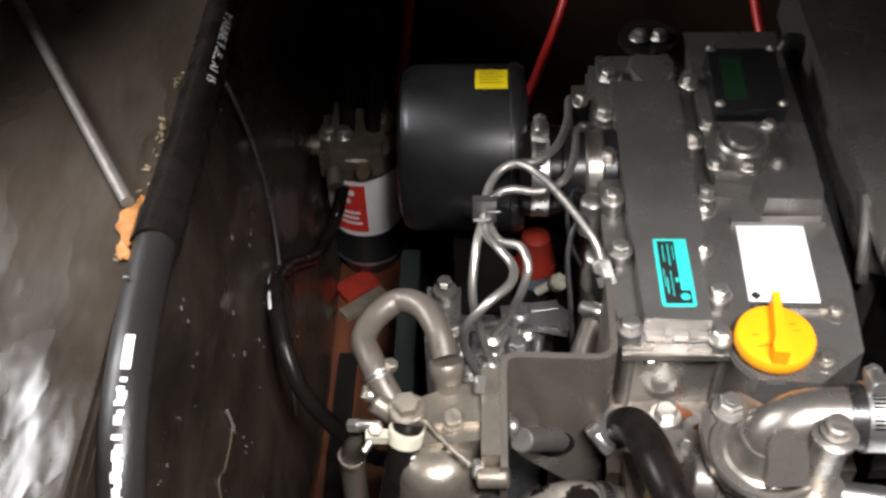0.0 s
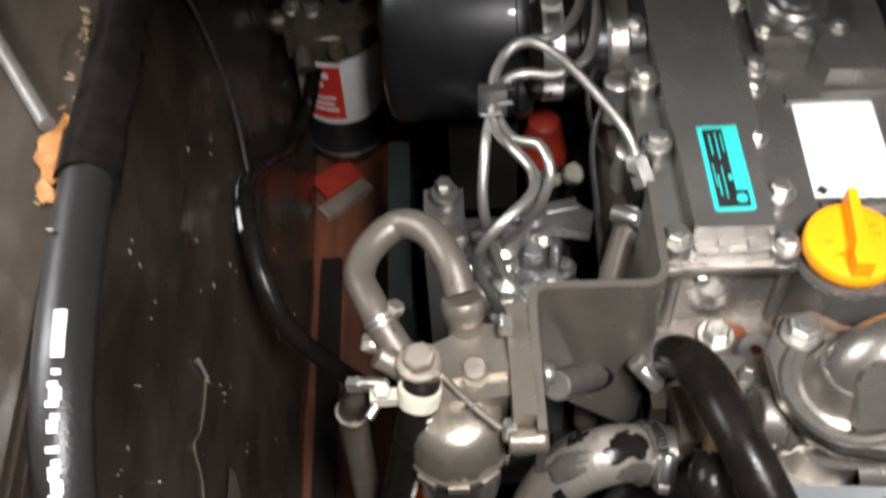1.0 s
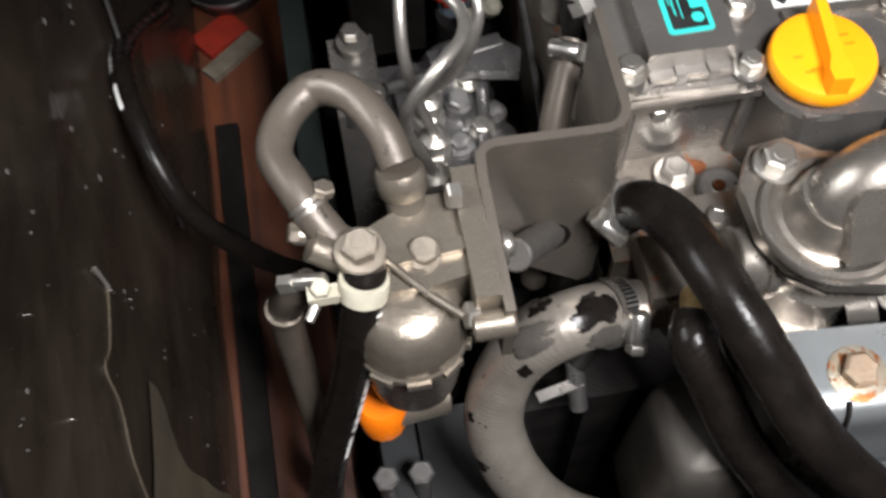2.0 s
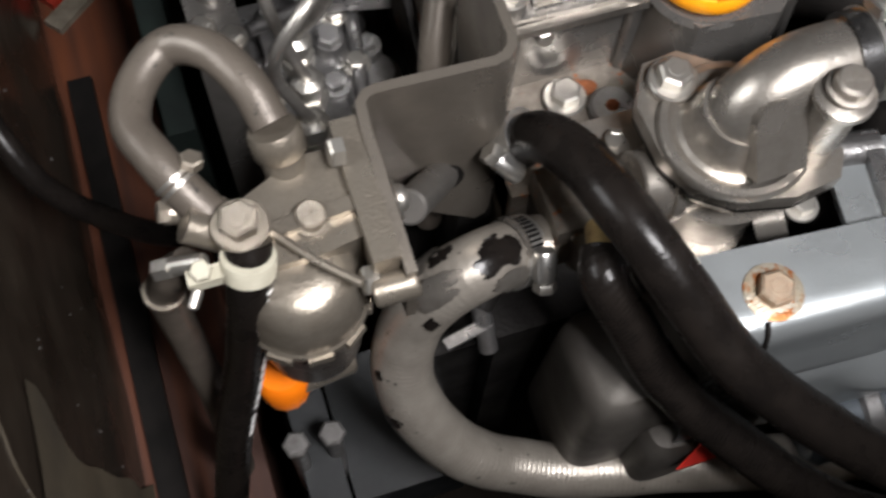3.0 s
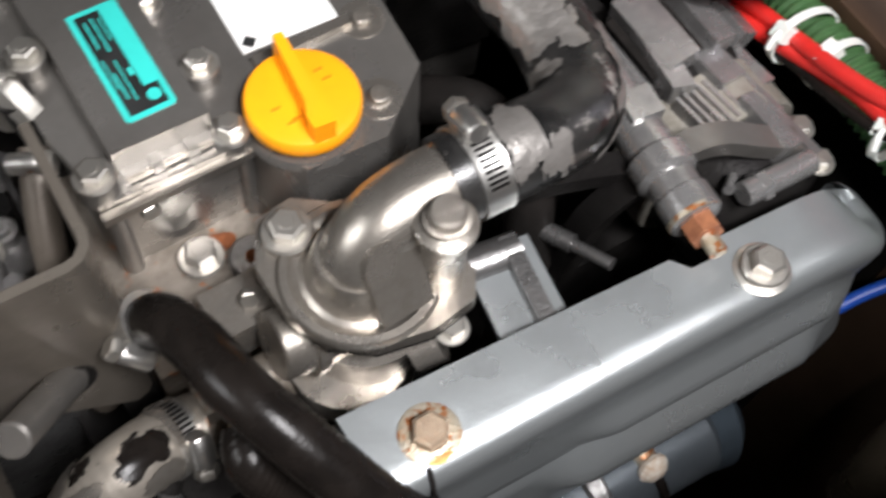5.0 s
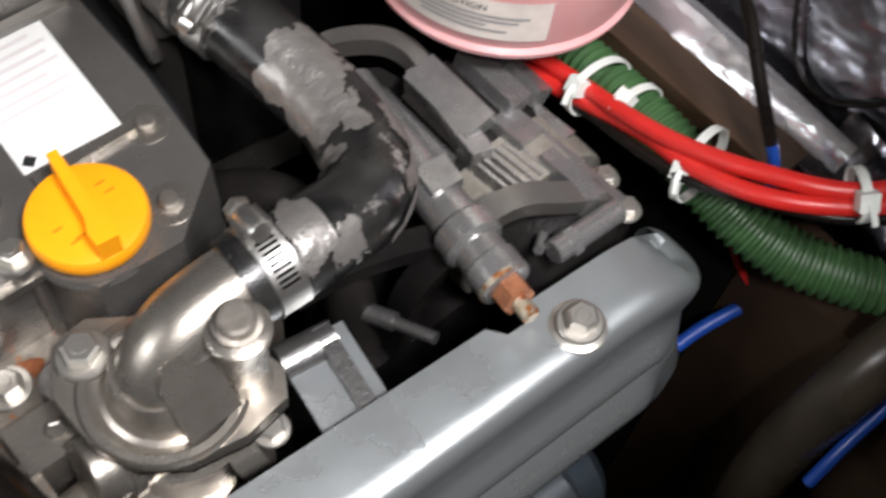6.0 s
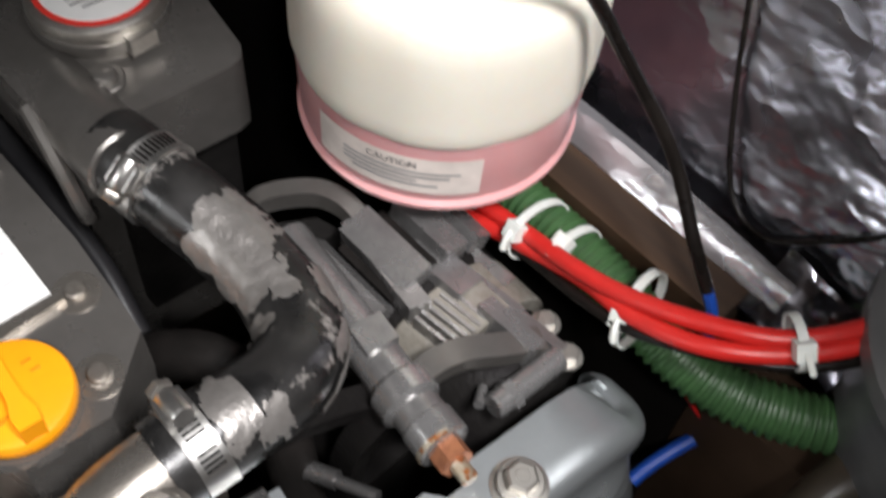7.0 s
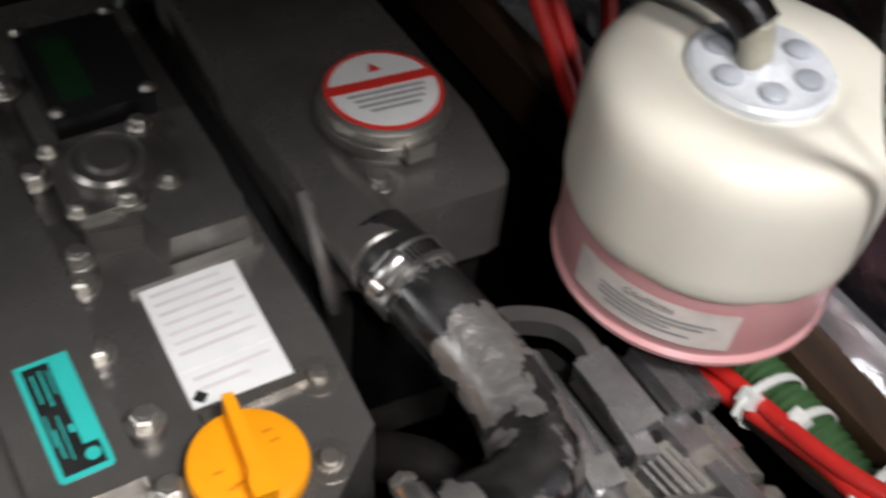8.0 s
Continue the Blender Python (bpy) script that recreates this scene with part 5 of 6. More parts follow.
bolt(ip, (-0.004, 0.592, 0.550), 0.0055, "hexplain", mat=STEEL)
part("washer", lathe([(0.0095, 0), (0.009, 0.0015)], Matrix.Translation((-0.004, 0.592, 0.5375)), 20), STEEL, ip)
for p in ((-0.012, 0.570, 0.536), (0.002, 0.560, 0.536), (0.014, 0.530, 0.520), (0.056, 0.512, 0.512), (0.058, 0.575, 0.512), (0.010, 0.512, 0.508), (0.062, 0.545, 0.508), (0.046, 0.588, 0.508)):
    bolt(ip, p, random.uniform(0.0045, 0.006), mat=STEEL)
part("lever", join(moved(box(-0.022, 0.022, -0.004, 0.004, 0, 0.003, 0.001), Matrix.Translation((0.060, 0.588, 0.520)) @ Matrix.Rotation(0.15, 4, "Z")), moved(box(-0.018, 0.018, -0.003, 0.003, 0, 0.003, 0.001), Matrix.Translation((0.056, 0.580, 0.512)) @ Matrix.Rotation(0.15, 4, "Z"))), ALLOY, ip, "flat control lever")
part("pivot", rod((0.052, 0.583, 0.50), (0.052, 0.583, 0.526), 0.009, n=18, bevel=0.002), ALLOY, ip)
part("blue_collar", lathe([(0.0118, 0.445), (0.0118, 0.466), (0.0105, 0.473)], Matrix.Translation((0.070, 0.680, 0)), 24), surf("grey_blue", (0.10, 0.125, 0.15), 0.45), ip, "grey-blue plug collar")
part("red_cap", join(lathe([(0.0150, 0.466), (0.0182, 0.469), (0.0172, 0.477), (0.0128, 0.497), (0.0116, 0.503), (0.0085, 0.505)], Matrix.Translation((0.069, 0.684, 0)), 26), *[moved(box(-0.0022, 0.0022, 0.0150, 0.0186, 0.466, 0.476, 0.0008), Matrix.Translation((0.069, 0.684, 0)) @ Matrix.Rotation(k * 1.257 + 0.3, 4, "Z")) for k in range(5)]), RED_PLASTIC, ip, "dull red plastic cap")
part("plug_stem", rod((0.071, 0.672, 0.40), (0.071, 0.672, 0.452), 0.015), SHADED_METAL, ip)
part("cream_plug", join(lathe([(0.006, 0), (0.0078, 0.002), (0.0078, 0.010), (0.005, 0.013)], axis((0.084, 0.646, 0.484), (0.089, 0.640, 0.498)), 7), rod((0.082, 0.648, 0.484), (0.070, 0.65, 0.472), 0.004)), CREAM, ip, "cream connector plug")

for p, r, k in (((0.020, 0.548, 0.522), 0.006, "hexplain"), ((0.044, 0.498, 0.520), 0.0065, "hexplain"), ((0.046, 0.526, 0.524), 0.0055, "hex"), ((0.050, 0.552, 0.528), 0.0065, "hexplain"), ((0.036, 0.566, 0.522), 0.005, "hex"), ((0.066, 0.524, 0.505), 0.006, "hexplain"), ((0.016, 0.505, 0.515), 0.0048, "dome"), ((0.072, 0.560, 0.500), 0.0055, "hex"), ((0.024, 0.580, 0.518), 0.0055, "hexplain"), ((-0.010, 0.552, 0.540), 0.004, "dome")):
    bolt(ip, p, r, k, mat=ALLOY)
    part("seat", lathe([(r * 1.5, 0), (r * 1.4, 0.014), (r * 1.2, 0.016)], Matrix.Translation((p[0], p[1], p[2] - r * 1.15 - 0.0155)), 16), ALLOY, ip)
for a, q, r in (((0.012, 0.490, 0.505), (0.058, 0.492, 0.508), 0.0055), ((0.056, 0.500, 0.498), (0.070, 0.590, 0.505), 0.0045), ((0.010, 0.566, 0.525), (0.040, 0.578, 0.516), 0.004), ((-0.016, 0.556, 0.512), (0.016, 0.552, 0.508), 0.006)):
    part("rail", rod(a, q, r, n=14, bevel=0.001), ALLOY, ip)
part("top_flange", prism([(0.050, 0.574), (0.088, 0.566), (0.092, 0.582), (0.082, 0.592), (0.050, 0.594)], 0.514, 0.522, 0.002), ALLOY, ip)
part("governor", join(lathe([(0.016, 0), (0.016, 0.03), (0.012, 0.036)], Matrix.Translation((0.072, 0.548, 0.45)), 22), rod((0.072, 0.535, 0.47), (0.074, 0.515, 0.465), 0.010, n=18, bevel=0.002)), ALLOY, ip)
P1 = [(0.027, 0.497, 0.54), (0.02, 0.49, 0.57), (0.013, 0.486, 0.6), (0.015, 0.48, 0.628), (0.028, 0.484, 0.645), (0.042, 0.5, 0.645), (0.044, 0.518, 0.642), (0.034, 0.537, 0.641), (0.027, 0.556, 0.6347), (0.026, 0.58, 0.6387), (0.034, 0.602, 0.645), (0.048, 0.608, 0.65), (0.064, 0.596, 0.65), (0.084, 0.574, 0.64), (0.099, 0.553, 0.63), (0.105, 0.54, 0.617)]
P2 = [(0.031, 0.52, 0.54), (0.024, 0.52, 0.57), (0.018, 0.525, 0.605), (0.02, 0.545, 0.628), (0.024, 0.565, 0.6333), (0.03, 0.586, 0.6367), (0.044, 0.594, 0.6387), (0.064, 0.592, 0.6387), (0.082, 0.604, 0.64), (0.09, 0.63, 0.64), (0.093, 0.66, 0.6367), (0.101, 0.68, 0.62)]
P3 = [(0.031, 0.545, 0.54), (0.04, 0.53, 0.575), (0.048, 0.518, 0.61), (0.054, 0.524, 0.632), (0.05, 0.54, 0.637), (0.036, 0.552, 0.6307), (0.028, 0.57, 0.6333), (0.028, 0.592, 0.64), (0.042, 0.612, 0.645), (0.062, 0.616, 0.645), (0.078, 0.634, 0.645), (0.087, 0.668, 0.64), (0.091, 0.705, 0.63), (0.101, 0.72, 0.615)]
for pts in (P1, P2, P3):
    pp = thing("injection_pipe", pts[0], "bright bent steel injection pipe between pump and injector", "fuel pipe", "injection pipes")
    part("pipe", tube(pts, 0.0030, 14, 0.003), PIPE, pp)
    e = Vector(pts[-1])
    part("end_nut", join(lathe([(0.0070, -0.012), (0.0070, 0.003), (0.005, 0.006)], axis(e, Vector(pts[-2])), 6)), STEEL, pp, "bright union nut")
    part("injector_stem", rod(e, (0.112, e.y - 0.002, 0.56), 0.008, n=14), SHADED_METAL, pp)
clip = thing("pipe_clip", (0.025, 0.575, 0.64), "small comb-shaped pipe clip holding the injection pipes", "clip")
part("plate", box(0.018, 0.034, 0.570, 0.576, 0.630, 0.650, 0.001), ALLOY, clip)
for i in range(4):
    part("tooth", rod((0.019 + 0.008 * (i % 2), 0.562 + 0.008 * i, 0.640), (0.031 + 0.006 * (i % 2), 0.559 + 0.008 * i, 0.643), 0.0011, n=8), ALLOY, clip)
leak = thing("leak_off_line", (0.09, 0.56, 0.55), "thin grey leak-off line looped beside the injectors", "fuel line")
part("line", tube([(0.100, 0.60, 0.60), (0.092, 0.590, 0.615), (0.084, 0.570, 0.60), (0.086, 0.545, 0.575), (0.088, 0.520, 0.55), (0.09, 0.50, 0.52)], 0.002, 8), RUBBER_DULL, leak)
leak = thing("leak_off_line", (0.09, 0.56, 0.55), "thin grey leak-off line looped beside the injectors", "fuel line")
part("line", tube([(0.104, 0.555, 0.59), (0.096, 0.57, 0.585), (0.088, 0.59, 0.59), (0.086, 0.61, 0.60), (0.092, 0.625, 0.61), (0.104, 0.625, 0.60)], 0.0018, 8), RUBBER_DULL, leak)
GH = [(0.104, 0.530, 0.590), (0.098, 0.518, 0.583), (0.090, 0.500, 0.567), (0.084, 0.482, 0.545), (0.080, 0.470, 0.515), (0.078, 0.465, 0.46)]
gh = thing("bypass_hose", (0.09, 0.5, 0.45), "grey painted rubber hose with a wire clip behind the bracket", "hose", "hoses")
part("hose", tube(GH, 0.0078, 16, 0.003), LOOP_HOSE, gh)
clamp(gh, (0.103, 0.528, 0.588), (0.099, 0.520, 0.584), 0.0082, (-0.3, -0.3, 0.9), 0.007)

# ---- heat exchanger ----
hx = thing("heat_exchanger", (0.33, 0.68, 0.4), "dark grey cast heat exchanger with a red and white pressure cap", "heat exchanger")
part("casting", prism([(0.284, 0.566), (0.288, 0.557), (0.298, 0.552), (0.366, 0.5455), (0.374, 0.547), (0.379, 0.554), (0.3865, 0.60), (0.3865, 0.86), (0.284, 0.86)], 0.597, 0.642, 0.0110, 7, 0.015), PAINT, hx, "", 50)
part("lower_body", prism([(0.290, 0.572), (0.372, 0.562), (0.380, 0.60), (0.380, 0.85), (0.290, 0.85)], 0.42, 0.600, 0.006, 3), PAINT, hx)
part("end_cover", prism([(0.306, 0.5595), (0.370, 0.5535), (0.372, 0.566), (0.306, 0.572)], 0.47, 0.592, 0.004, 3), SHADED_METAL, hx, "dark end cover")
part("spigot", rod((0.302, 0.600, 0.628), (0.2985, 0.528, 0.640), 0.0185, n=24, bevel=0.001), PAINT, hx)
part("strap", tube([(0.284, 0.585, 0.64), (0.281, 0.560, 0.625), (0.280, 0.548, 0.608), (0.281, 0.545, 0.598)], 0.0042, 8), PAINT, hx)
bolt(hx, (0.318, 0.574, 0.650), 0.006, "dome", mat=PAINT)
neck = part("filler_neck", lathe([(0.031, 0), (0.031, 0.006), (0.034, 0.008), (0.034, 0.0125), (0.030, 0.014)], Matrix.Translation((0.341, 0.612, 0.640)), 36), PAINT, hx)
pc = part("pressure_cap", lathe([(0.0325, 0), (0.0335, 0.002), (0.0325, 0.008), (0.030, 0.0095), (0.028, 0.010)], Matrix.Translation((0.341, 0.612, 0.652)), 44), STEEL, hx, "pressure cap with red-edged white label")
part("label", lathe([(0.0295, 0), (0.0295, 0.0006)], Matrix.Translation((0.341, 0.612, 0.6618)), 44), RED_INK, pc, "", 0)
part("white_field", join(lathe([(0.0268, 0), (0.0268, 0.0006)], Matrix.Translation((0.341, 0.612, 0.6622)), 44)), PAPER, pc, "", 0)
part("red_band", moved(box(-0.0272, 0.0272, -0.0032, 0.0032, 0, 0.0006), Matrix.Translation((0.341, 0.6165, 0.6626)) @ Matrix.Rotation(-0.12, 4, "Z")), RED_INK, pc, "", 0)
part("print_line", join(*[moved(box(-w, w, -0.0009, 0.0009, 0, 0.0005), Matrix.Translation((0.341 + dx, 0.612 + dy, 0.6626)) @ Matrix.Rotation(-0.12, 4, "Z")) for w, dx, dy in ((0.020, 0, -0.002), (0.018, 0, -0.006), (0.017, -0.001, -0.010), (0.013, -0.001, -0.014))]), INK, pc, "", 0)
part("print_mark", moved(prism([(-0.0035, -0.003), (0.0035, -0.003), (0, 0.0035)], 0, 0.0005), Matrix.Translation((0.343, 0.628, 0.6626))), RED_INK, pc, "", 0)
part("lever", join(box(0.334, 0.348, 0.574, 0.588, 0.6465, 0.656, 0.003)), STEEL, hx)
ovf = thing("exchanger_side_pipe", (0.26, 0.60, 0.5), "dark pipe between rocker cover and heat exchanger", "pipe")
part("pipe", tube([(0.2705, 0.50, 0.56), (0.276, 0.54, 0.575), (0.277, 0.60, 0.59), (0.277, 0.68, 0.60), (0.277, 0.80, 0.60)], 0.006, 12), BLACK_PAINT, ovf)

# ---- painted elbow hose ----
EL = [(0.230, 0.406, 0.637), (0.246, 0.405, 0.638), (0.268, 0.404, 0.637), (0.290, 0.407, 0.633), (0.306, 0.420, 0.628), (0.313, 0.442, 0.626), (0.313, 0.470, 0.629), (0.308, 0.498, 0.634), (0.303, 0.522, 0.638), (0.300, 0.545, 0.638)]
el = thing("elbow_hose", (0.29, 0.44, 0.6), "black rubber elbow hose with flaking silver paint", "hose", "hoses")
part("hose", tube(EL, 0.0190, 26, 0.003, lump=0.05), PEELED, el)
clamp(el, (0.238, 0.4055, 0.6375), (0.250, 0.405, 0.638), 0.0195, (0, 0.35, 0.95), 0.013)
clamp(el, (0.305, 0.512, 0.637), (0.3025, 0.525, 0.638), 0.0200, (-0.6, -0.2, 0.8), 0.012)
for i, (s0, s1, a0, a1) in enumerate(((0.020, 0.036, -50, 75), (0.034, 0.046, 20, 85), (0.056, 0.088, 62, 112), (0.060, 0.090, -105, -40), (0.082, 0.106, 18, 64), (0.094, 0.122, -92, -8), (0.100, 0.152, -112, 8), (0.118, 0.156, -60, 34), (0.088, 0.104, -40, 2), (0.066, 0.084, 38, 66))):
    part("paint_flake", flake(EL, 0.0192, s0, s1, a0, a1, i * 1.3, 0.0009), FLAKE, el, "loose flake of silver paint", 60)
lower = thing("lower_elbow_pipe", (0.27, 0.47, 0.5), "dull black pipe below the elbow hose", "pipe")
part("pipe", tube([(0.262, 0.50, 0.54), (0.272, 0.475, 0.575), (0.285, 0.45, 0.585), (0.29, 0.42, 0.57), (0.285, 0.40, 0.52)], 0.012, 18), BLACK_IRON, lower)

# ---- alternator ----
alt = thing("alternator", (0.375, 0.41, 0.45), "alloy alternator with finned housing, bracket and copper nut", "alternator")
Y = axis((0.384, 0.352, 0.548), (0.384, 0.47, 0.548))
grey = surf("alternator_alloy", (0.40, 0.395, 0.39), 0.28, 0.74, (0.24, 0.236, 0.232), 55, 0.12)
# near-black housings: the dark gaps between arm, bars and lugs are painted in
part("front_housing", lathe([(0.022, -0.004), (0.034, 0.0), (0.038, 0.006), (0.040, 0.030), (0.040, 0.034)], Y, 40), SHADED_METAL, alt, "front housing darkened as a shaded gap")
part("stator", lathe([(0.0460, 0.033), (0.0470, 0.034), (0.0470, 0.062), (0.0460, 0.063)], Y, 40), surf("laminations", (0.34, 0.32, 0.28), 0.5, 0.5, (0.22, 0.20, 0.165), 150, 0.5, 400), alt, "pale laminated stator")
part("rear_housing", lathe([(0.046, 0.062), (0.047, 0.066), (0.047, 0.098), (0.042, 0.112), (0.03, 0.118)], Y, 40), SHADED_METAL, alt, "rear housing darkened as a shaded gap")
for (cx, cy), (wx, wy), turn, z in (((0.3895, 0.421), (0.0085, 0.018), 0.10, 0.598), ((0.4085, 0.414), (0.0060, 0.017), 0.10, 0.588), ((0.4005, 0.404), (0.0018, 0.024), 0.12, 0.592), ((0.3915, 0.377), (0.0048, 0.0165), 0.05, 0.598), ((0.4015, 0.374), (0.0030, 0.020), 0.08, 0.592)):
    part("housing_lug", moved(box(-wx, wx, -wy, wy, -0.024, 0.0, 0.0025, 3), Matrix.Translation((cx, cy, z)) @ Matrix.Rotation(turn, 4, "Z") @ Matrix.Rotation(0.22, 4, "Y")), grey, alt)
for k in range(6):
    part("fin", moved(box(-0.0009, 0.0009, -0.012, 0.012, -0.008, 0.001, 0.0004), Matrix.Translation((0.362 + 0.0045 * k, 0.396 + 0.0006 * k, 0.5965 - 0.0004 * k)) @ Matrix.Rotation(0.1, 4, "Z")), grey, alt)
for i, (a0, w) in enumerate(((-38, 0.0065), (-12, 0.009), (14, 0.007), (34, 0.006))):
    a = radians(a0)
    part("rear_block", moved(box(-w, w, 0.068, 0.118 - 0.006 * i, 0.048, 0.058, 0.002), Matrix.Translation((0.384, 0.352, 0.548)) @ Matrix.Rotation(a, 4, "Y")), grey, alt)
for a in (-26, 1, 24, 42):
    part("slot", moved(box(-0.002, 0.002, 0.070, 0.108, 0.0518, 0.0532, 0.0004), Matrix.Translation((0.384, 0.352, 0.548)) @ Matrix.Rotation(radians(a), 4, "Y")), BLACK_IRON, alt, "dark cooling slot")
piv = part("pivot_tube", join(rod((0.3445, 0.480, 0.594), (0.326, 0.352, 0.602), 0.0115, n=22, bevel=0.001), rod((0.331, 0.388, 0.600), (0.329, 0.374, 0.601), 0.0145, n=22, bevel=0.002), rod((0.328, 0.366, 0.6015), (0.3265, 0.352, 0.602), 0.0125, n=22, bevel=0.001)), grey, alt)
def strap(points, wide, thick, up=(0, 0, 1)):
    """A flat bent bar along the points, wide across and thick along up."""
    line, bm, rows = spline(points, 0.004), bmesh.new(), []
    u = Vector(up)
    for q, (t, s, _) in zip(line, frames(line)):
        s = t.cross(u).normalized()
        rows.append([bm.verts.new(q + s * a * wide / 2 + u * b * thick / 2) for a, b in ((-1, -1), (1, -1), (1, 1), (-1, 1))])
    for a, b in zip(rows[:-1], rows[1:]):
        for k in range(4):
            bm.faces.new((a[k], a[(k + 1) % 4], b[(k + 1) % 4], b[k]))
    bm.faces.new(rows[0][::-1])
    bm.faces.new(rows[-1])
    return bevelled(bm, 0.0018, 2, 50)


part("arm", strap([(0.330, 0.383, 0.598), (0.346, 0.383, 0.602), (0.362, 0.379, 0.602), (0.380, 0.371, 0.596), (0.400, 0.364, 0.588)], 0.012, 0.010), PAINT, alt, "curved dark support arm")
part("lower_arm", strap([(0.324, 0.384, 0.594), (0.314, 0.388, 0.575), (0.309, 0.392, 0.55), (0.304, 0.395, 0.50)], 0.010, 0.014, (0, 1, 0)), SHADED_METAL, alt)
part("side_arm", strap([(0.322, 0.392, 0.592), (0.305, 0.402, 0.586), (0.285, 0.412, 0.578), (0.265, 0.42, 0.565)], 0.012, 0.010), SHADED_METAL, alt)
part("ear_strip", strap([(0.335, 0.505, 0.590), (0.345, 0.502, 0.600), (0.356, 0.496, 0.603), (0.368, 0.486, 0.604), (0.374, 0.474, 0.603), (0.376, 0.462, 0.598)], 0.009, 0.011), PAINT, alt, "curved dark mounting ear")
part("ear_web", prism([(0.338, 0.500), (0.366, 0.484), (0.370, 0.470), (0.350, 0.474)], 0.560, 0.588, 0.004, 3), SHADED_METAL, alt)
part("ear_bar", prism([(0.3595, 0.411), (0.3700, 0.4075), (0.3765, 0.458), (0.3740, 0.466), (0.3660, 0.466)], 0.570, 0.6025, 0.0018, 3), grey, alt, "pale machined bar")
part("copper_nut", join(rod((0.3262, 0.353, 0.602), (0.3245, 0.343, 0.6035), 0.0080, n=6)), COPPER, alt, "copper coloured nut")
part("washer", rod((0.3265, 0.3555, 0.602), (0.3262, 0.353, 0.602), 0.0125, n=22), RUST_STEEL, alt)
part("stud", rod((0.3255, 0.35, 0.603), (0.3238, 0.334, 0.6035), 0.0042, n=12, bevel=0.001), RUST_STEEL, alt)
part("flat_block", prism([(0.327, 0.402), (0.343, 0.400), (0.345, 0.415), (0.329, 0.417)], 0.598, 0.612, 0.002), grey, alt)
for p in ((0.405, 0.352, 0.590), (0.412, 0.372, 0.586)):
    bolt(alt, p, 0.005, mat=STEEL)
part("terminal", join(rod((0.358, 0.3545, 0.592), (0.400, 0.3535, 0.588), 0.0062, n=16, bevel=0.001), rod((0.366, 0.3543, 0.591), (0.371, 0.3543, 0.591), 0.0075, n=6), rod((0.355, 0.360, 0.590), (0.364, 0.366, 0.586), 0.0025, n=10)), grey, alt)
part("mount", box(0.29, 0.40, 0.39, 0.45, 0.30, 0.50, 0.004), SHADED_METAL, alt, "dark mount")
stay = thing("adjuster_rod", (0.29, 0.38, 0.5), "dull steel adjuster rod between engine and alternator", "rod")
part("bar", join(rod((0.284, 0.415, 0.545), (0.303, 0.366, 0.558), 0.0032, n=12), rod((0.288, 0.404, 0.548), (0.296, 0.386, 0.552), 0.0048, n=12)), ALLOY, stay)

# ---- coolant tank ----
CX, CY = 0.4415, 0.4825
tank = thing("coolant_tank", (CX, CY, 0.62), "cream translucent coolant overflow tank half full of pink coolant", "coolant tank")
T = Matrix.Translation((CX, CY, 0))
part("lower_half", lathe([(0.050, 0.620), (0.060, 0.621), (0.0640, 0.623), (0.0662, 0.629), (0.0675, 0.655), (0.0680, 0.666)], T, 64, lobes=0.006), TANK_PINK, tank, "pink coolant showing through the plastic")
part("upper_half", lathe([(0.0680, 0.666), (0.0688, 0.6675), (0.0697, 0.671), (0.0699, 0.678), (0.0698, 0.700), (0.0694, 0.715), (0.0684, 0.7235), (0.0660, 0.7300), (0.0615, 0.7345), (0.055, 0.7365), (0.043, 0.7375), (0.036, 0.7370), (0.033, 0.7350)], T, 64, lobes=0.014), TANK_TOP, tank, "", 70)
part("foot_rim", lathe([(0.0635, 0.6205), (0.0672, 0.6215), (0.0678, 0.6245), (0.065, 0.627)], T, 56), TANK_PINK, tank)
lid = part("filler_lid", lathe([(0.030, 0.728), (0.0315, 0.730), (0.0315, 0.738), (0.0295, 0.740), (0.024, 0.739), (0.012, 0.740), (0.008, 0.745)], T, 44), surf("clear_lid", (0.74, 0.76, 0.78), 0.25, 0.0, (0.6, 0.62, 0.65), 60, 0.1), tank, "pale lid with lobes")
for i in range(6):
    a = i * math.pi / 3
    part("lobe", lathe([(0.0062, 0), (0.006, 0.003), (0.004, 0.0045)], T @ Matrix.Translation((0.0195 * math.cos(a), 0.0195 * math.sin(a), 0.7385)), 14), surf("grey_lobe", (0.5, 0.53, 0.57), 0.3), lid)
part("cream_spout", rod((CX - 0.004, CY + 0.001, 0.740), (CX - 0.008, CY + 0.004, 0.762), 0.0075, 0.0068, 16, 0.001), CREAM, tank, "cream spout")
part("breather_tube", tube([(CX - 0.006, CY + 0.004, 0.757), (CX - 0.010, CY + 0.016, 0.764), (CX - 0.022, CY + 0.042, 0.767), (CX - 0.04, CY + 0.085, 0.765), (CX - 0.045, CY + 0.16, 0.74)], 0.0095, 16), RUBBER, tank, "black breather tube")
tl = part("label", wrap(CX, CY, 0.0677, -185, -118, 0.634, 0.659, 24, 0.0685), surf("pale_label", (0.80, 0.72, 0.66), 0.45), tank, "off-white caution label", 0)


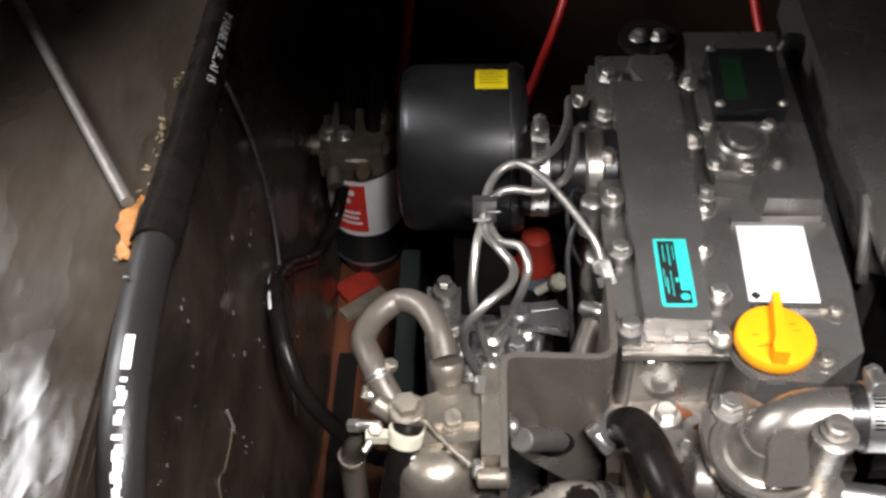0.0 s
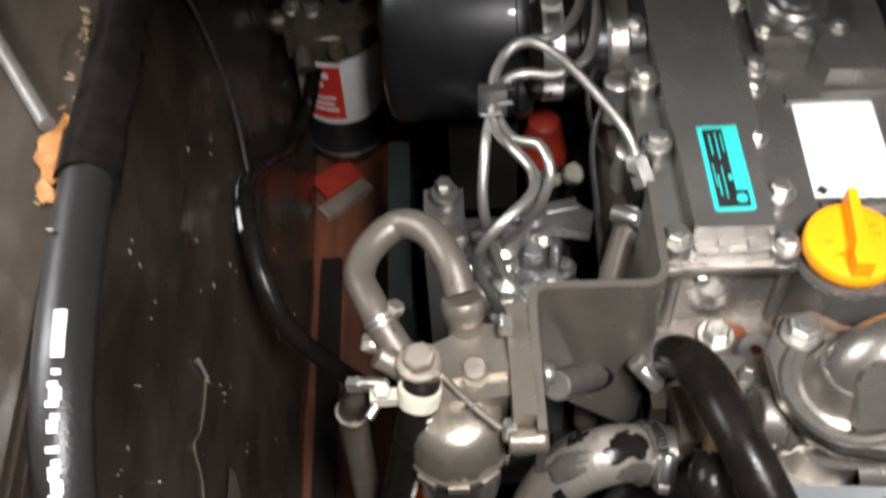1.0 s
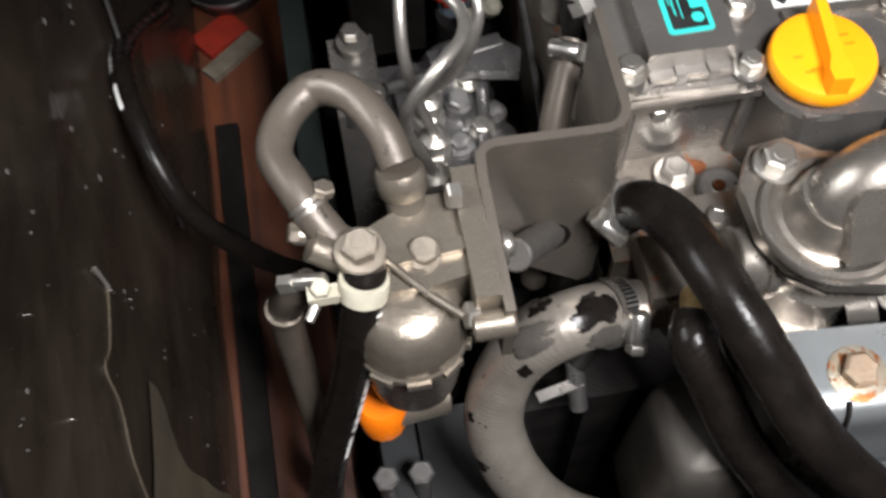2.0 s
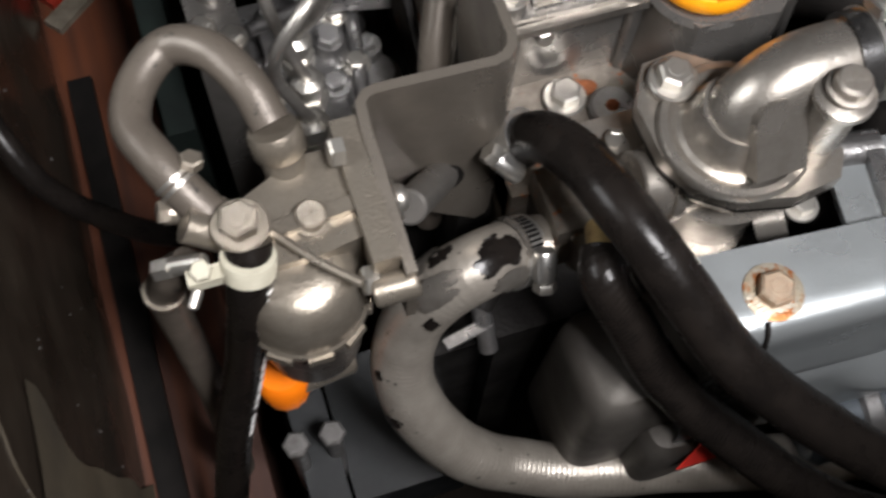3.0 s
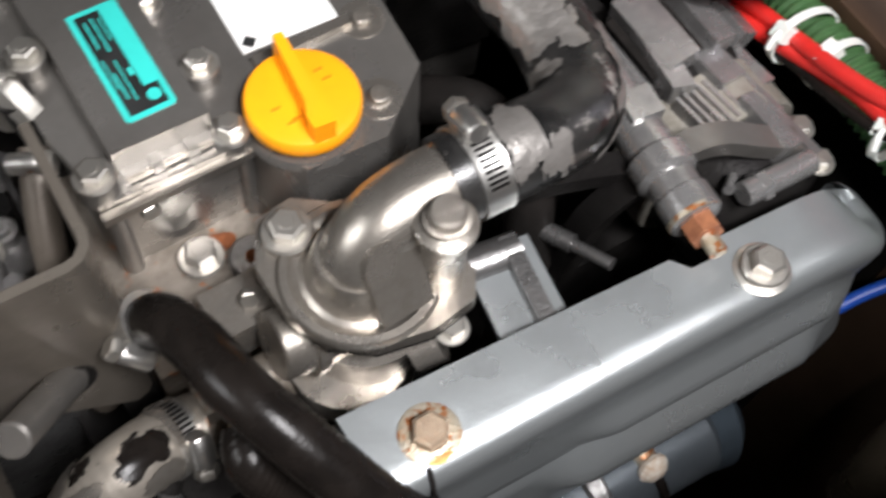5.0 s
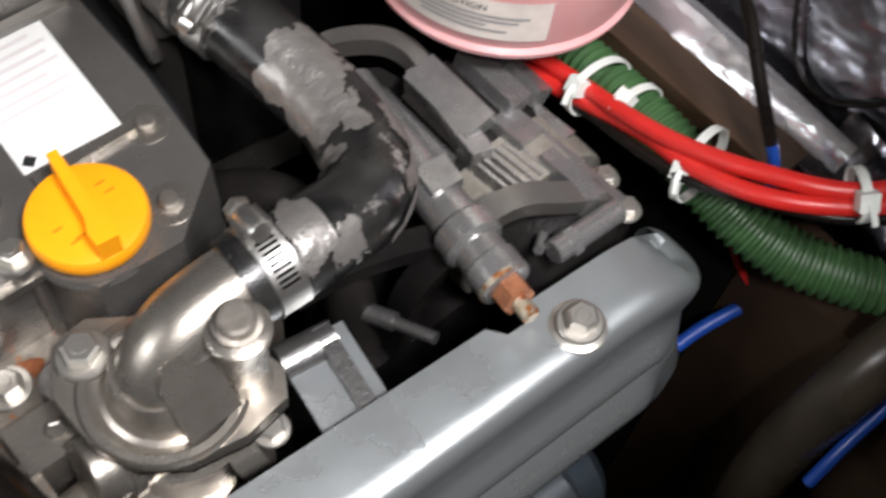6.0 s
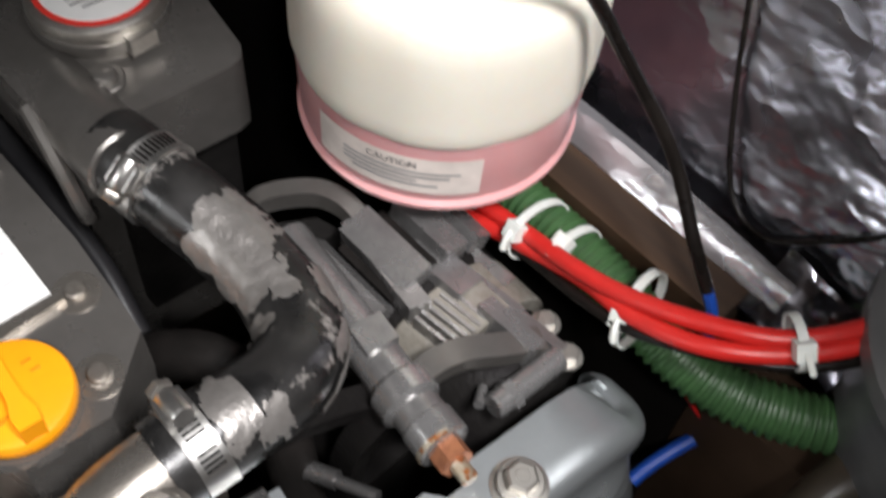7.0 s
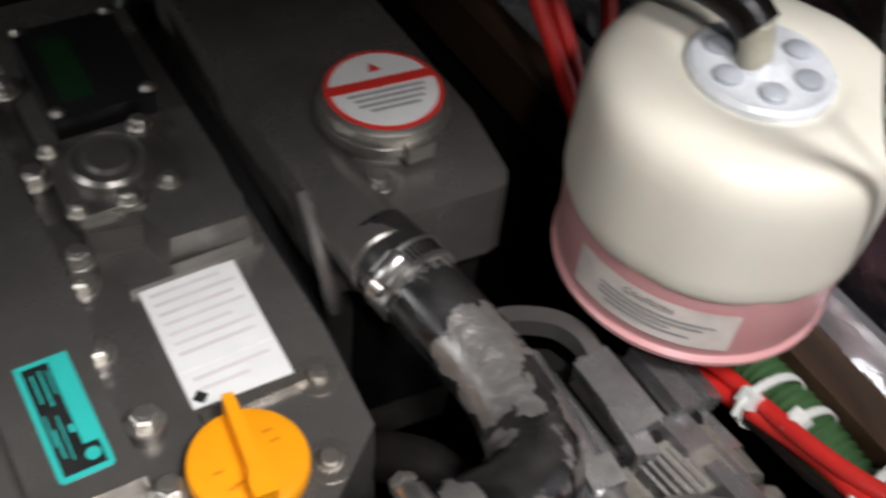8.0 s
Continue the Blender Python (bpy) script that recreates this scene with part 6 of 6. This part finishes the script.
def curved_text(text, cx, cy, r, a0, z, size, material, parent):
    cu = bpy.data.curves.new("letters", "FONT")
    cu.body, cu.size, cu.resolution_u = text, size, 2
    ob = bpy.data.objects.new("letters", cu)
    scene.collection.objects.link(ob)
    bpy.context.view_layer.update()
    me = bpy.data.meshes.new_from_object(ob.evaluated_get(bpy.context.evaluated_depsgraph_get()))
    bpy.data.objects.remove(ob)
    bm = bmesh.new()
    bm.from_mesh(me)
    for v in bm.verts:
        a = radians(a0) + v.co.x / r
        v.co = Vector((cx + r * math.cos(a), cy + r * math.sin(a), z + v.co.y))
    return part("lettering", bm, material, parent, "", 0)


curved_text("CAUTION", CX, CY, 0.0689, -162, 0.6525, 0.0052, BLACK_INK, tl)
part("print_line", join(*[wrap(CX, CY, 0.0681 + (z - 0.634) * 0.036, a, a + w, z, z + 0.0013, 10) for z, a, w in ((0.6485, -172, 46), (0.6455, -172, 42), (0.6425, -172, 30), (0.6395, -168, 34))]), INK, tl, "", 0)
shelf = thing("tank_bracket", (0.47, 0.47, 0.6), "black steel bracket carrying the coolant tank", "bracket")
part("plate", box(0.405, 0.50, 0.445, 0.51, 0.6155, 0.620, 0.001), BLACK_IRON, shelf)
part("leg", box(0.475, 0.500, 0.45, 0.51, 0.56, 0.6157, 0.001), BLACK_IRON, shelf)

# ---- cables and hoses on the right ----
GR = [(0.468, 0.56, 0.56), (0.463, 0.48, 0.570), (0.457, 0.435, 0.578), (0.452, 0.395, 0.584), (0.449, 0.355, 0.584), (0.449, 0.320, 0.577), (0.456, 0.290, 0.572), (0.470, 0.262, 0.572), (0.49, 0.235, 0.57), (0.52, 0.20, 0.55)]
gr = thing("green_bilge_hose", (0.455, 0.38, 0.55), "green corrugated plastic hose beside the red cables", "hose", "hoses")
part("hose", tube(GR, 0.0138, 22, rib=0.0019, pitch=0.0050), GREEN_HOSE, gr)
RC = [(0.420, 0.52, 0.575), (0.430, 0.45, 0.586), (0.434, 0.412, 0.594), (0.431, 0.375, 0.608), (0.429, 0.345, 0.619), (0.437, 0.312, 0.630), (0.456, 0.284, 0.636), (0.485, 0.264, 0.640), (0.52, 0.252, 0.64), (0.56, 0.24, 0.64)]
for dx, dy, dz, mat, label in ((0.0, 0, 0, RED_WIRE, "bright red battery cable tied to the green hose"), (-0.003, -0.006, -0.004, RED_WIRE, "bright red battery cable tied to the green hose"), (-0.006, -0.008, -0.008, RUBBER, "thin black cable running beside the red battery cables")):
    cab = thing("battery_cable", (0.43 + dx, 0.36 + dy, 0.6 + dz), label, "cable", "battery cables")
    part("cable", tube([(x + dx + 0.002 * math.sin(i * 1.7 + dz * 900), y + dy, z + dz) for i, (x, y, z) in enumerate(RC)], 0.0043 if mat is RED_WIRE else 0.0028, 12, 0.004), mat, cab)


def tie(at, way, r, tail):
    """A nylon tie round the bundle, with its head and cut tail."""
    t = thing("cable_tie", at, "white nylon cable tie round cables and hose", "cable tie", "cable ties")
    m = axis(at, Vector(at) + Vector(way))
    bm, rings = bmesh.new(), []
    for k in range(30):
        a = 2 * math.pi * k / 30
        rings.append([bm.verts.new(m @ Vector((q * math.cos(a), q * 0.75 * math.sin(a), h))) for q, h in ((r, -0.0022), (r + 0.0012, -0.0022), (r + 0.0012, 0.0022), (r, 0.0022))])
    for k in range(30):
        for e in range(4):
            bm.faces.new((rings[k][e], rings[k][(e + 1) % 4], rings[(k + 1) % 30][(e + 1) % 4], rings[(k + 1) % 30][e]))
    part("loop", bm, WHITE_TIE, t)
    part("head", moved(box(-0.0034, 0.0034, -0.0042, 0.0042, -0.0042, 0.0042, 0.0012), m @ Matrix.Rotation(radians(tail), 4, "Z") @ Matrix.Translation((r * (0.95 - 0.2 * abs(math.sin(radians(tail)))), 0, 0))), WHITE_TIE, t)
    c = m @ Matrix.Rotation(radians(tail), 4, "Z")
    p0, p1, p2 = c @ Vector((r, 0, 0)), c @ Vector((r + 0.003, 0.004, 0.001)), c @ Vector((r + 0.003, 0.009, 0.002))
    part("tail", tube([p0, p1, p2], 0.0016, 6), WHITE_TIE, t)


tie((0.4420, 0.409, 0.590), (-0.1, -1, 0.2), 0.0185, 150)
tie((0.4450, 0.388, 0.590), (-0.1, -1, 0.2), 0.0165, 120)
tie((0.4390, 0.343, 0.602), (0.15, -1, 0.25), 0.0205, 150)
tie((0.458, 0.281, 0.634), (0.75, -0.6, 0.1), 0.0120, 140)
CB = [(0.340, 0.432, 0.998), (0.408, 0.414, 0.805), (0.447, 0.403, 0.730), (0.459, 0.366, 0.680), (0.451, 0.336, 0.650), (0.450, 0.322, 0.632)]
cb = thing("black_sleeved_cable", (0.44, 0.35, 0.65), "black sleeved cable with a blue core hanging by the foil", "cable")
part("sleeve", tube(CB, 0.0031, 12, 0.004), RUBBER, cb)
part("print", on_tube(CB, 0.0031, [(0.165 + 0.011 * i + 0.003 * (i % 3), 0.169 + 0.011 * i + 0.003 * (i % 3), 60, 0.0016) for i in range(9)]), WHITE_INK, cb, "faint white print", 0)
part("blue_core", tube([(0.450, 0.323, 0.634), (0.452, 0.316, 0.618), (0.453, 0.312, 0.60)], 0.0028, 8), BLUE_WIRE, cb, "blue wire end")
for pts in ([(0.60, 0.46, 0.80), (0.556, 0.405, 0.70), (0.534, 0.379, 0.648), (0.516, 0.354, 0.613), (0.512, 0.329, 0.606), (0.520, 0.305, 0.622), (0.529, 0.284, 0.642), (0.56, 0.24, 0.69)],):
    wc = thing("black_wall_cable", pts[2], "thin black cable pinned across the foil lining", "cable")
    part("cable", tube(pts, 0.0015, 10), RUBBER, wc)
st = thing("grey_strainer", (0.50, 0.215, 0.60), "round grey plastic strainer body at the compartment side", "strainer")
S = Matrix.Translation((0.522, 0.198, 0))
part("bowl", lathe([(0.035, 0.545), (0.056, 0.552), (0.068, 0.572), (0.074, 0.61), (0.077, 0.636), (0.080, 0.638), (0.080, 0.648), (0.074, 0.652), (0.05, 0.654)], S, 48), GREY_PLASTIC, st)
part("rim", lathe([(0.066, 0.650), (0.070, 0.651), (0.070, 0.657), (0.066, 0.658)], S, 44), PAPER, st)
part("wall_bracket", box(0.54, 0.68, 0.185, 0.22, 0.58, 0.62, 0.003), BLACK_IRON, st)
part("nozzle", rod((0.482, 0.222, 0.575), (0.462, 0.228, 0.560), 0.015, n=20, bevel=0.001), MILKY, st)
ch = thing("clear_hose", (0.43, 0.23, 0.5), "milky brown clear hose with a blue wire below the strainer", "hose", "hoses")
CH = [(0.478, 0.224, 0.572), (0.462, 0.227, 0.560), (0.446, 0.229, 0.535), (0.434, 0.230, 0.50), (0.425, 0.228, 0.45), (0.42, 0.22, 0.38)]
part("hose", tube(CH, 0.0155, 20, 0.004), MILKY, ch)
part("blue_wire", tube([(0.55, 0.20, 0.62), (0.505, 0.205, 0.585), (0.478, 0.208, 0.555), (0.455, 0.210, 0.53), (0.435, 0.210, 0.51), (0.42, 0.209, 0.49)], 0.0035, 10), BLUE_WIRE, ch, "blue wire along the hose")
cn = thing("wire_connector", (0.47, 0.29, 0.48), "black crimped connector with blue wire end", "connector")
part("crimp", rod((0.488, 0.288, 0.487), (0.503, 0.278, 0.482), 0.010, n=14, bevel=0.002), BLACK_PAINT, cn)
part("blue_wire", tube([(0.435, 0.306, 0.470), (0.452, 0.303, 0.478), (0.475, 0.296, 0.486), (0.49, 0.287, 0.487)], 0.004, 10), BLUE_WIRE, cn, "blue wire")
part("red_wire", tube([(0.470, 0.33, 0.54), (0.469, 0.31, 0.52), (0.475, 0.295, 0.50), (0.485, 0.28, 0.46), (0.49, 0.26, 0.42)], 0.0022, 8), RED_WIRE, cn, "thin red wire")
part("hanger", rod((0.496, 0.283, 0.40), (0.496, 0.283, 0.482), 0.006), BLACK_IRON, cn)
# red cables at the back
for pts in ([(0.12, 1.01, 0.60), (0.104, 0.95, 0.56), (0.080, 0.92, 0.50), (0.062, 0.90, 0.46), (0.05, 0.88, 0.40)], [(0.278, 1.022, 0.60), (0.290, 0.93, 0.54), (0.300, 0.90, 0.51), (0.31, 0.89, 0.46), (0.31, 0.88, 0.40)], [(-0.040, 1.022, 0.60), (-0.055, 0.93, 0.50), (-0.068, 0.92, 0.43), (-0.07, 0.90, 0.36)]):
    rb = thing("red_cable", pts[2], "red cable hanging down the dark rear wall", "cable", "rear cables")
    part("cable", tube(pts, 0.005, 10), RED_WIRE, rb)
for dx, dy in ((0, 0), (0.012, 0.004), (0.055, 0.02), (0.006, 0.012)):
    pts = [(0.44 + dx, 0.66 + dy, 0.70), (0.445 + dx, 0.62 + dy, 0.66), (0.452 + dx * 0.6, 0.585 + dy, 0.615), (0.455 + dx * 0.4, 0.56 + dy, 0.575), (0.45, 0.53, 0.54)]
    rb = thing("red_cable", pts[2], "red battery cable behind the coolant tank", "cable", "cables behind the tank")
    part("cable", tube([(0.44 + dx, 0.75 + dy, 0.74)] + pts, 0.0048, 10), RED_WIRE, rb)

# torn seam, and bright specks that stand in for glints on the black lining
SEAM = [(0.452, 0.577), (0.449, 0.561), (0.418, 0.561), (0.404, 0.568), (0.396, 0.551), (0.388, 0.542), (0.372, 0.530), (0.355, 0.50)]
seam = thing("torn_seam", (-0.135, 0.425, 0.45), "torn pale edge of the black lining", "seam")
part("edge", tube([panel_at((0.745 - z) / 0.49, y) + Vector((0.0006, 0.0015 * math.sin(z * 900), 0)) for y, z in SEAM], 0.0006, 6, 0.002), FLAP, seam)
part("bright_curl", tube([panel_at((0.745 - z) / 0.49, y) + Vector((0.002, 0, 0)) for y, z in SEAM[:2]], 0.0011, 6, 0.002), FLAKE, seam, "curled shiny foil")
bm = bmesh.new()
for k in range(150):
    y, z = random.uniform(0.28, 0.62), random.uniform(0.36, 0.72)
    if noise.noise(Vector((y * 16, z * 16, 2.0))) < 0.02:
        continue
    q, a, l, w = panel_at((0.745 - z) / 0.49, y) + Vector((0.0012, 0, 0)), random.uniform(-0.5, 0.5), random.uniform(0.0006, 0.0030), random.uniform(0.0003, 0.0007)
    d, n = Vector((0.0, math.sin(a), math.cos(a))) * l, Vector((0.0006, math.cos(a) * w, -math.sin(a) * w))
    bm.faces.new([bm.verts.new(v) for v in (q - d, q + n, q + d, q - n)])
specks = part("glint_specks", bm, FLAKE, None, "", 0)
tagged(specks, "tiny bright specks standing in for glints on the black lining", "specks", kind="stuff")
# crumbs of dirt along the shelf's edge
bm = bmesh.new()
for k in range(60):
    y = random.uniform(0.42, 0.60)
    if noise.noise(Vector((y * 38, 0.3, 1.0))) < -0.1:
        continue
    q = shelf_at(-0.166 + random.gauss(0, 0.0016), y) + Vector((0, 0, 0.0015))
    r = random.uniform(0.0006, 0.0022)
    bmesh.ops.create_icosphere(bm, subdivisions=1, radius=r, matrix=Matrix.Translation(q) @ Matrix.Rotation(random.uniform(0, 3), 4, "Z") @ Matrix.Diagonal((0.7, random.uniform(0.8, 1.8), 0.6, 1)))
crumbs = part("dirt_crumbs", bm, surf("dirt", (0.09, 0.055, 0.025), 0.8, 0.0, (0.20, 0.15, 0.09), 300, 0.5), None, "", 0)
tagged(crumbs, "brown crumbs of dirt along the shelf edge", "dirt", kind="stuff")
# rust-brown cable end beside the water separator
oc = thing("brown_cable", (-0.155, 0.90, 0.5), "thin rust-brown cable running from the dark rear wall", "cable", "rear cables")
part("cable", tube([(-0.176, 1.022, 0.517), (-0.176, 0.970, 0.497), (-0.175, 0.955, 0.484), (-0.174, 0.940, 0.463), (-0.169, 0.920, 0.442), (-0.161, 0.900, 0.433)], 0.0042, 10), TAPE, oc)
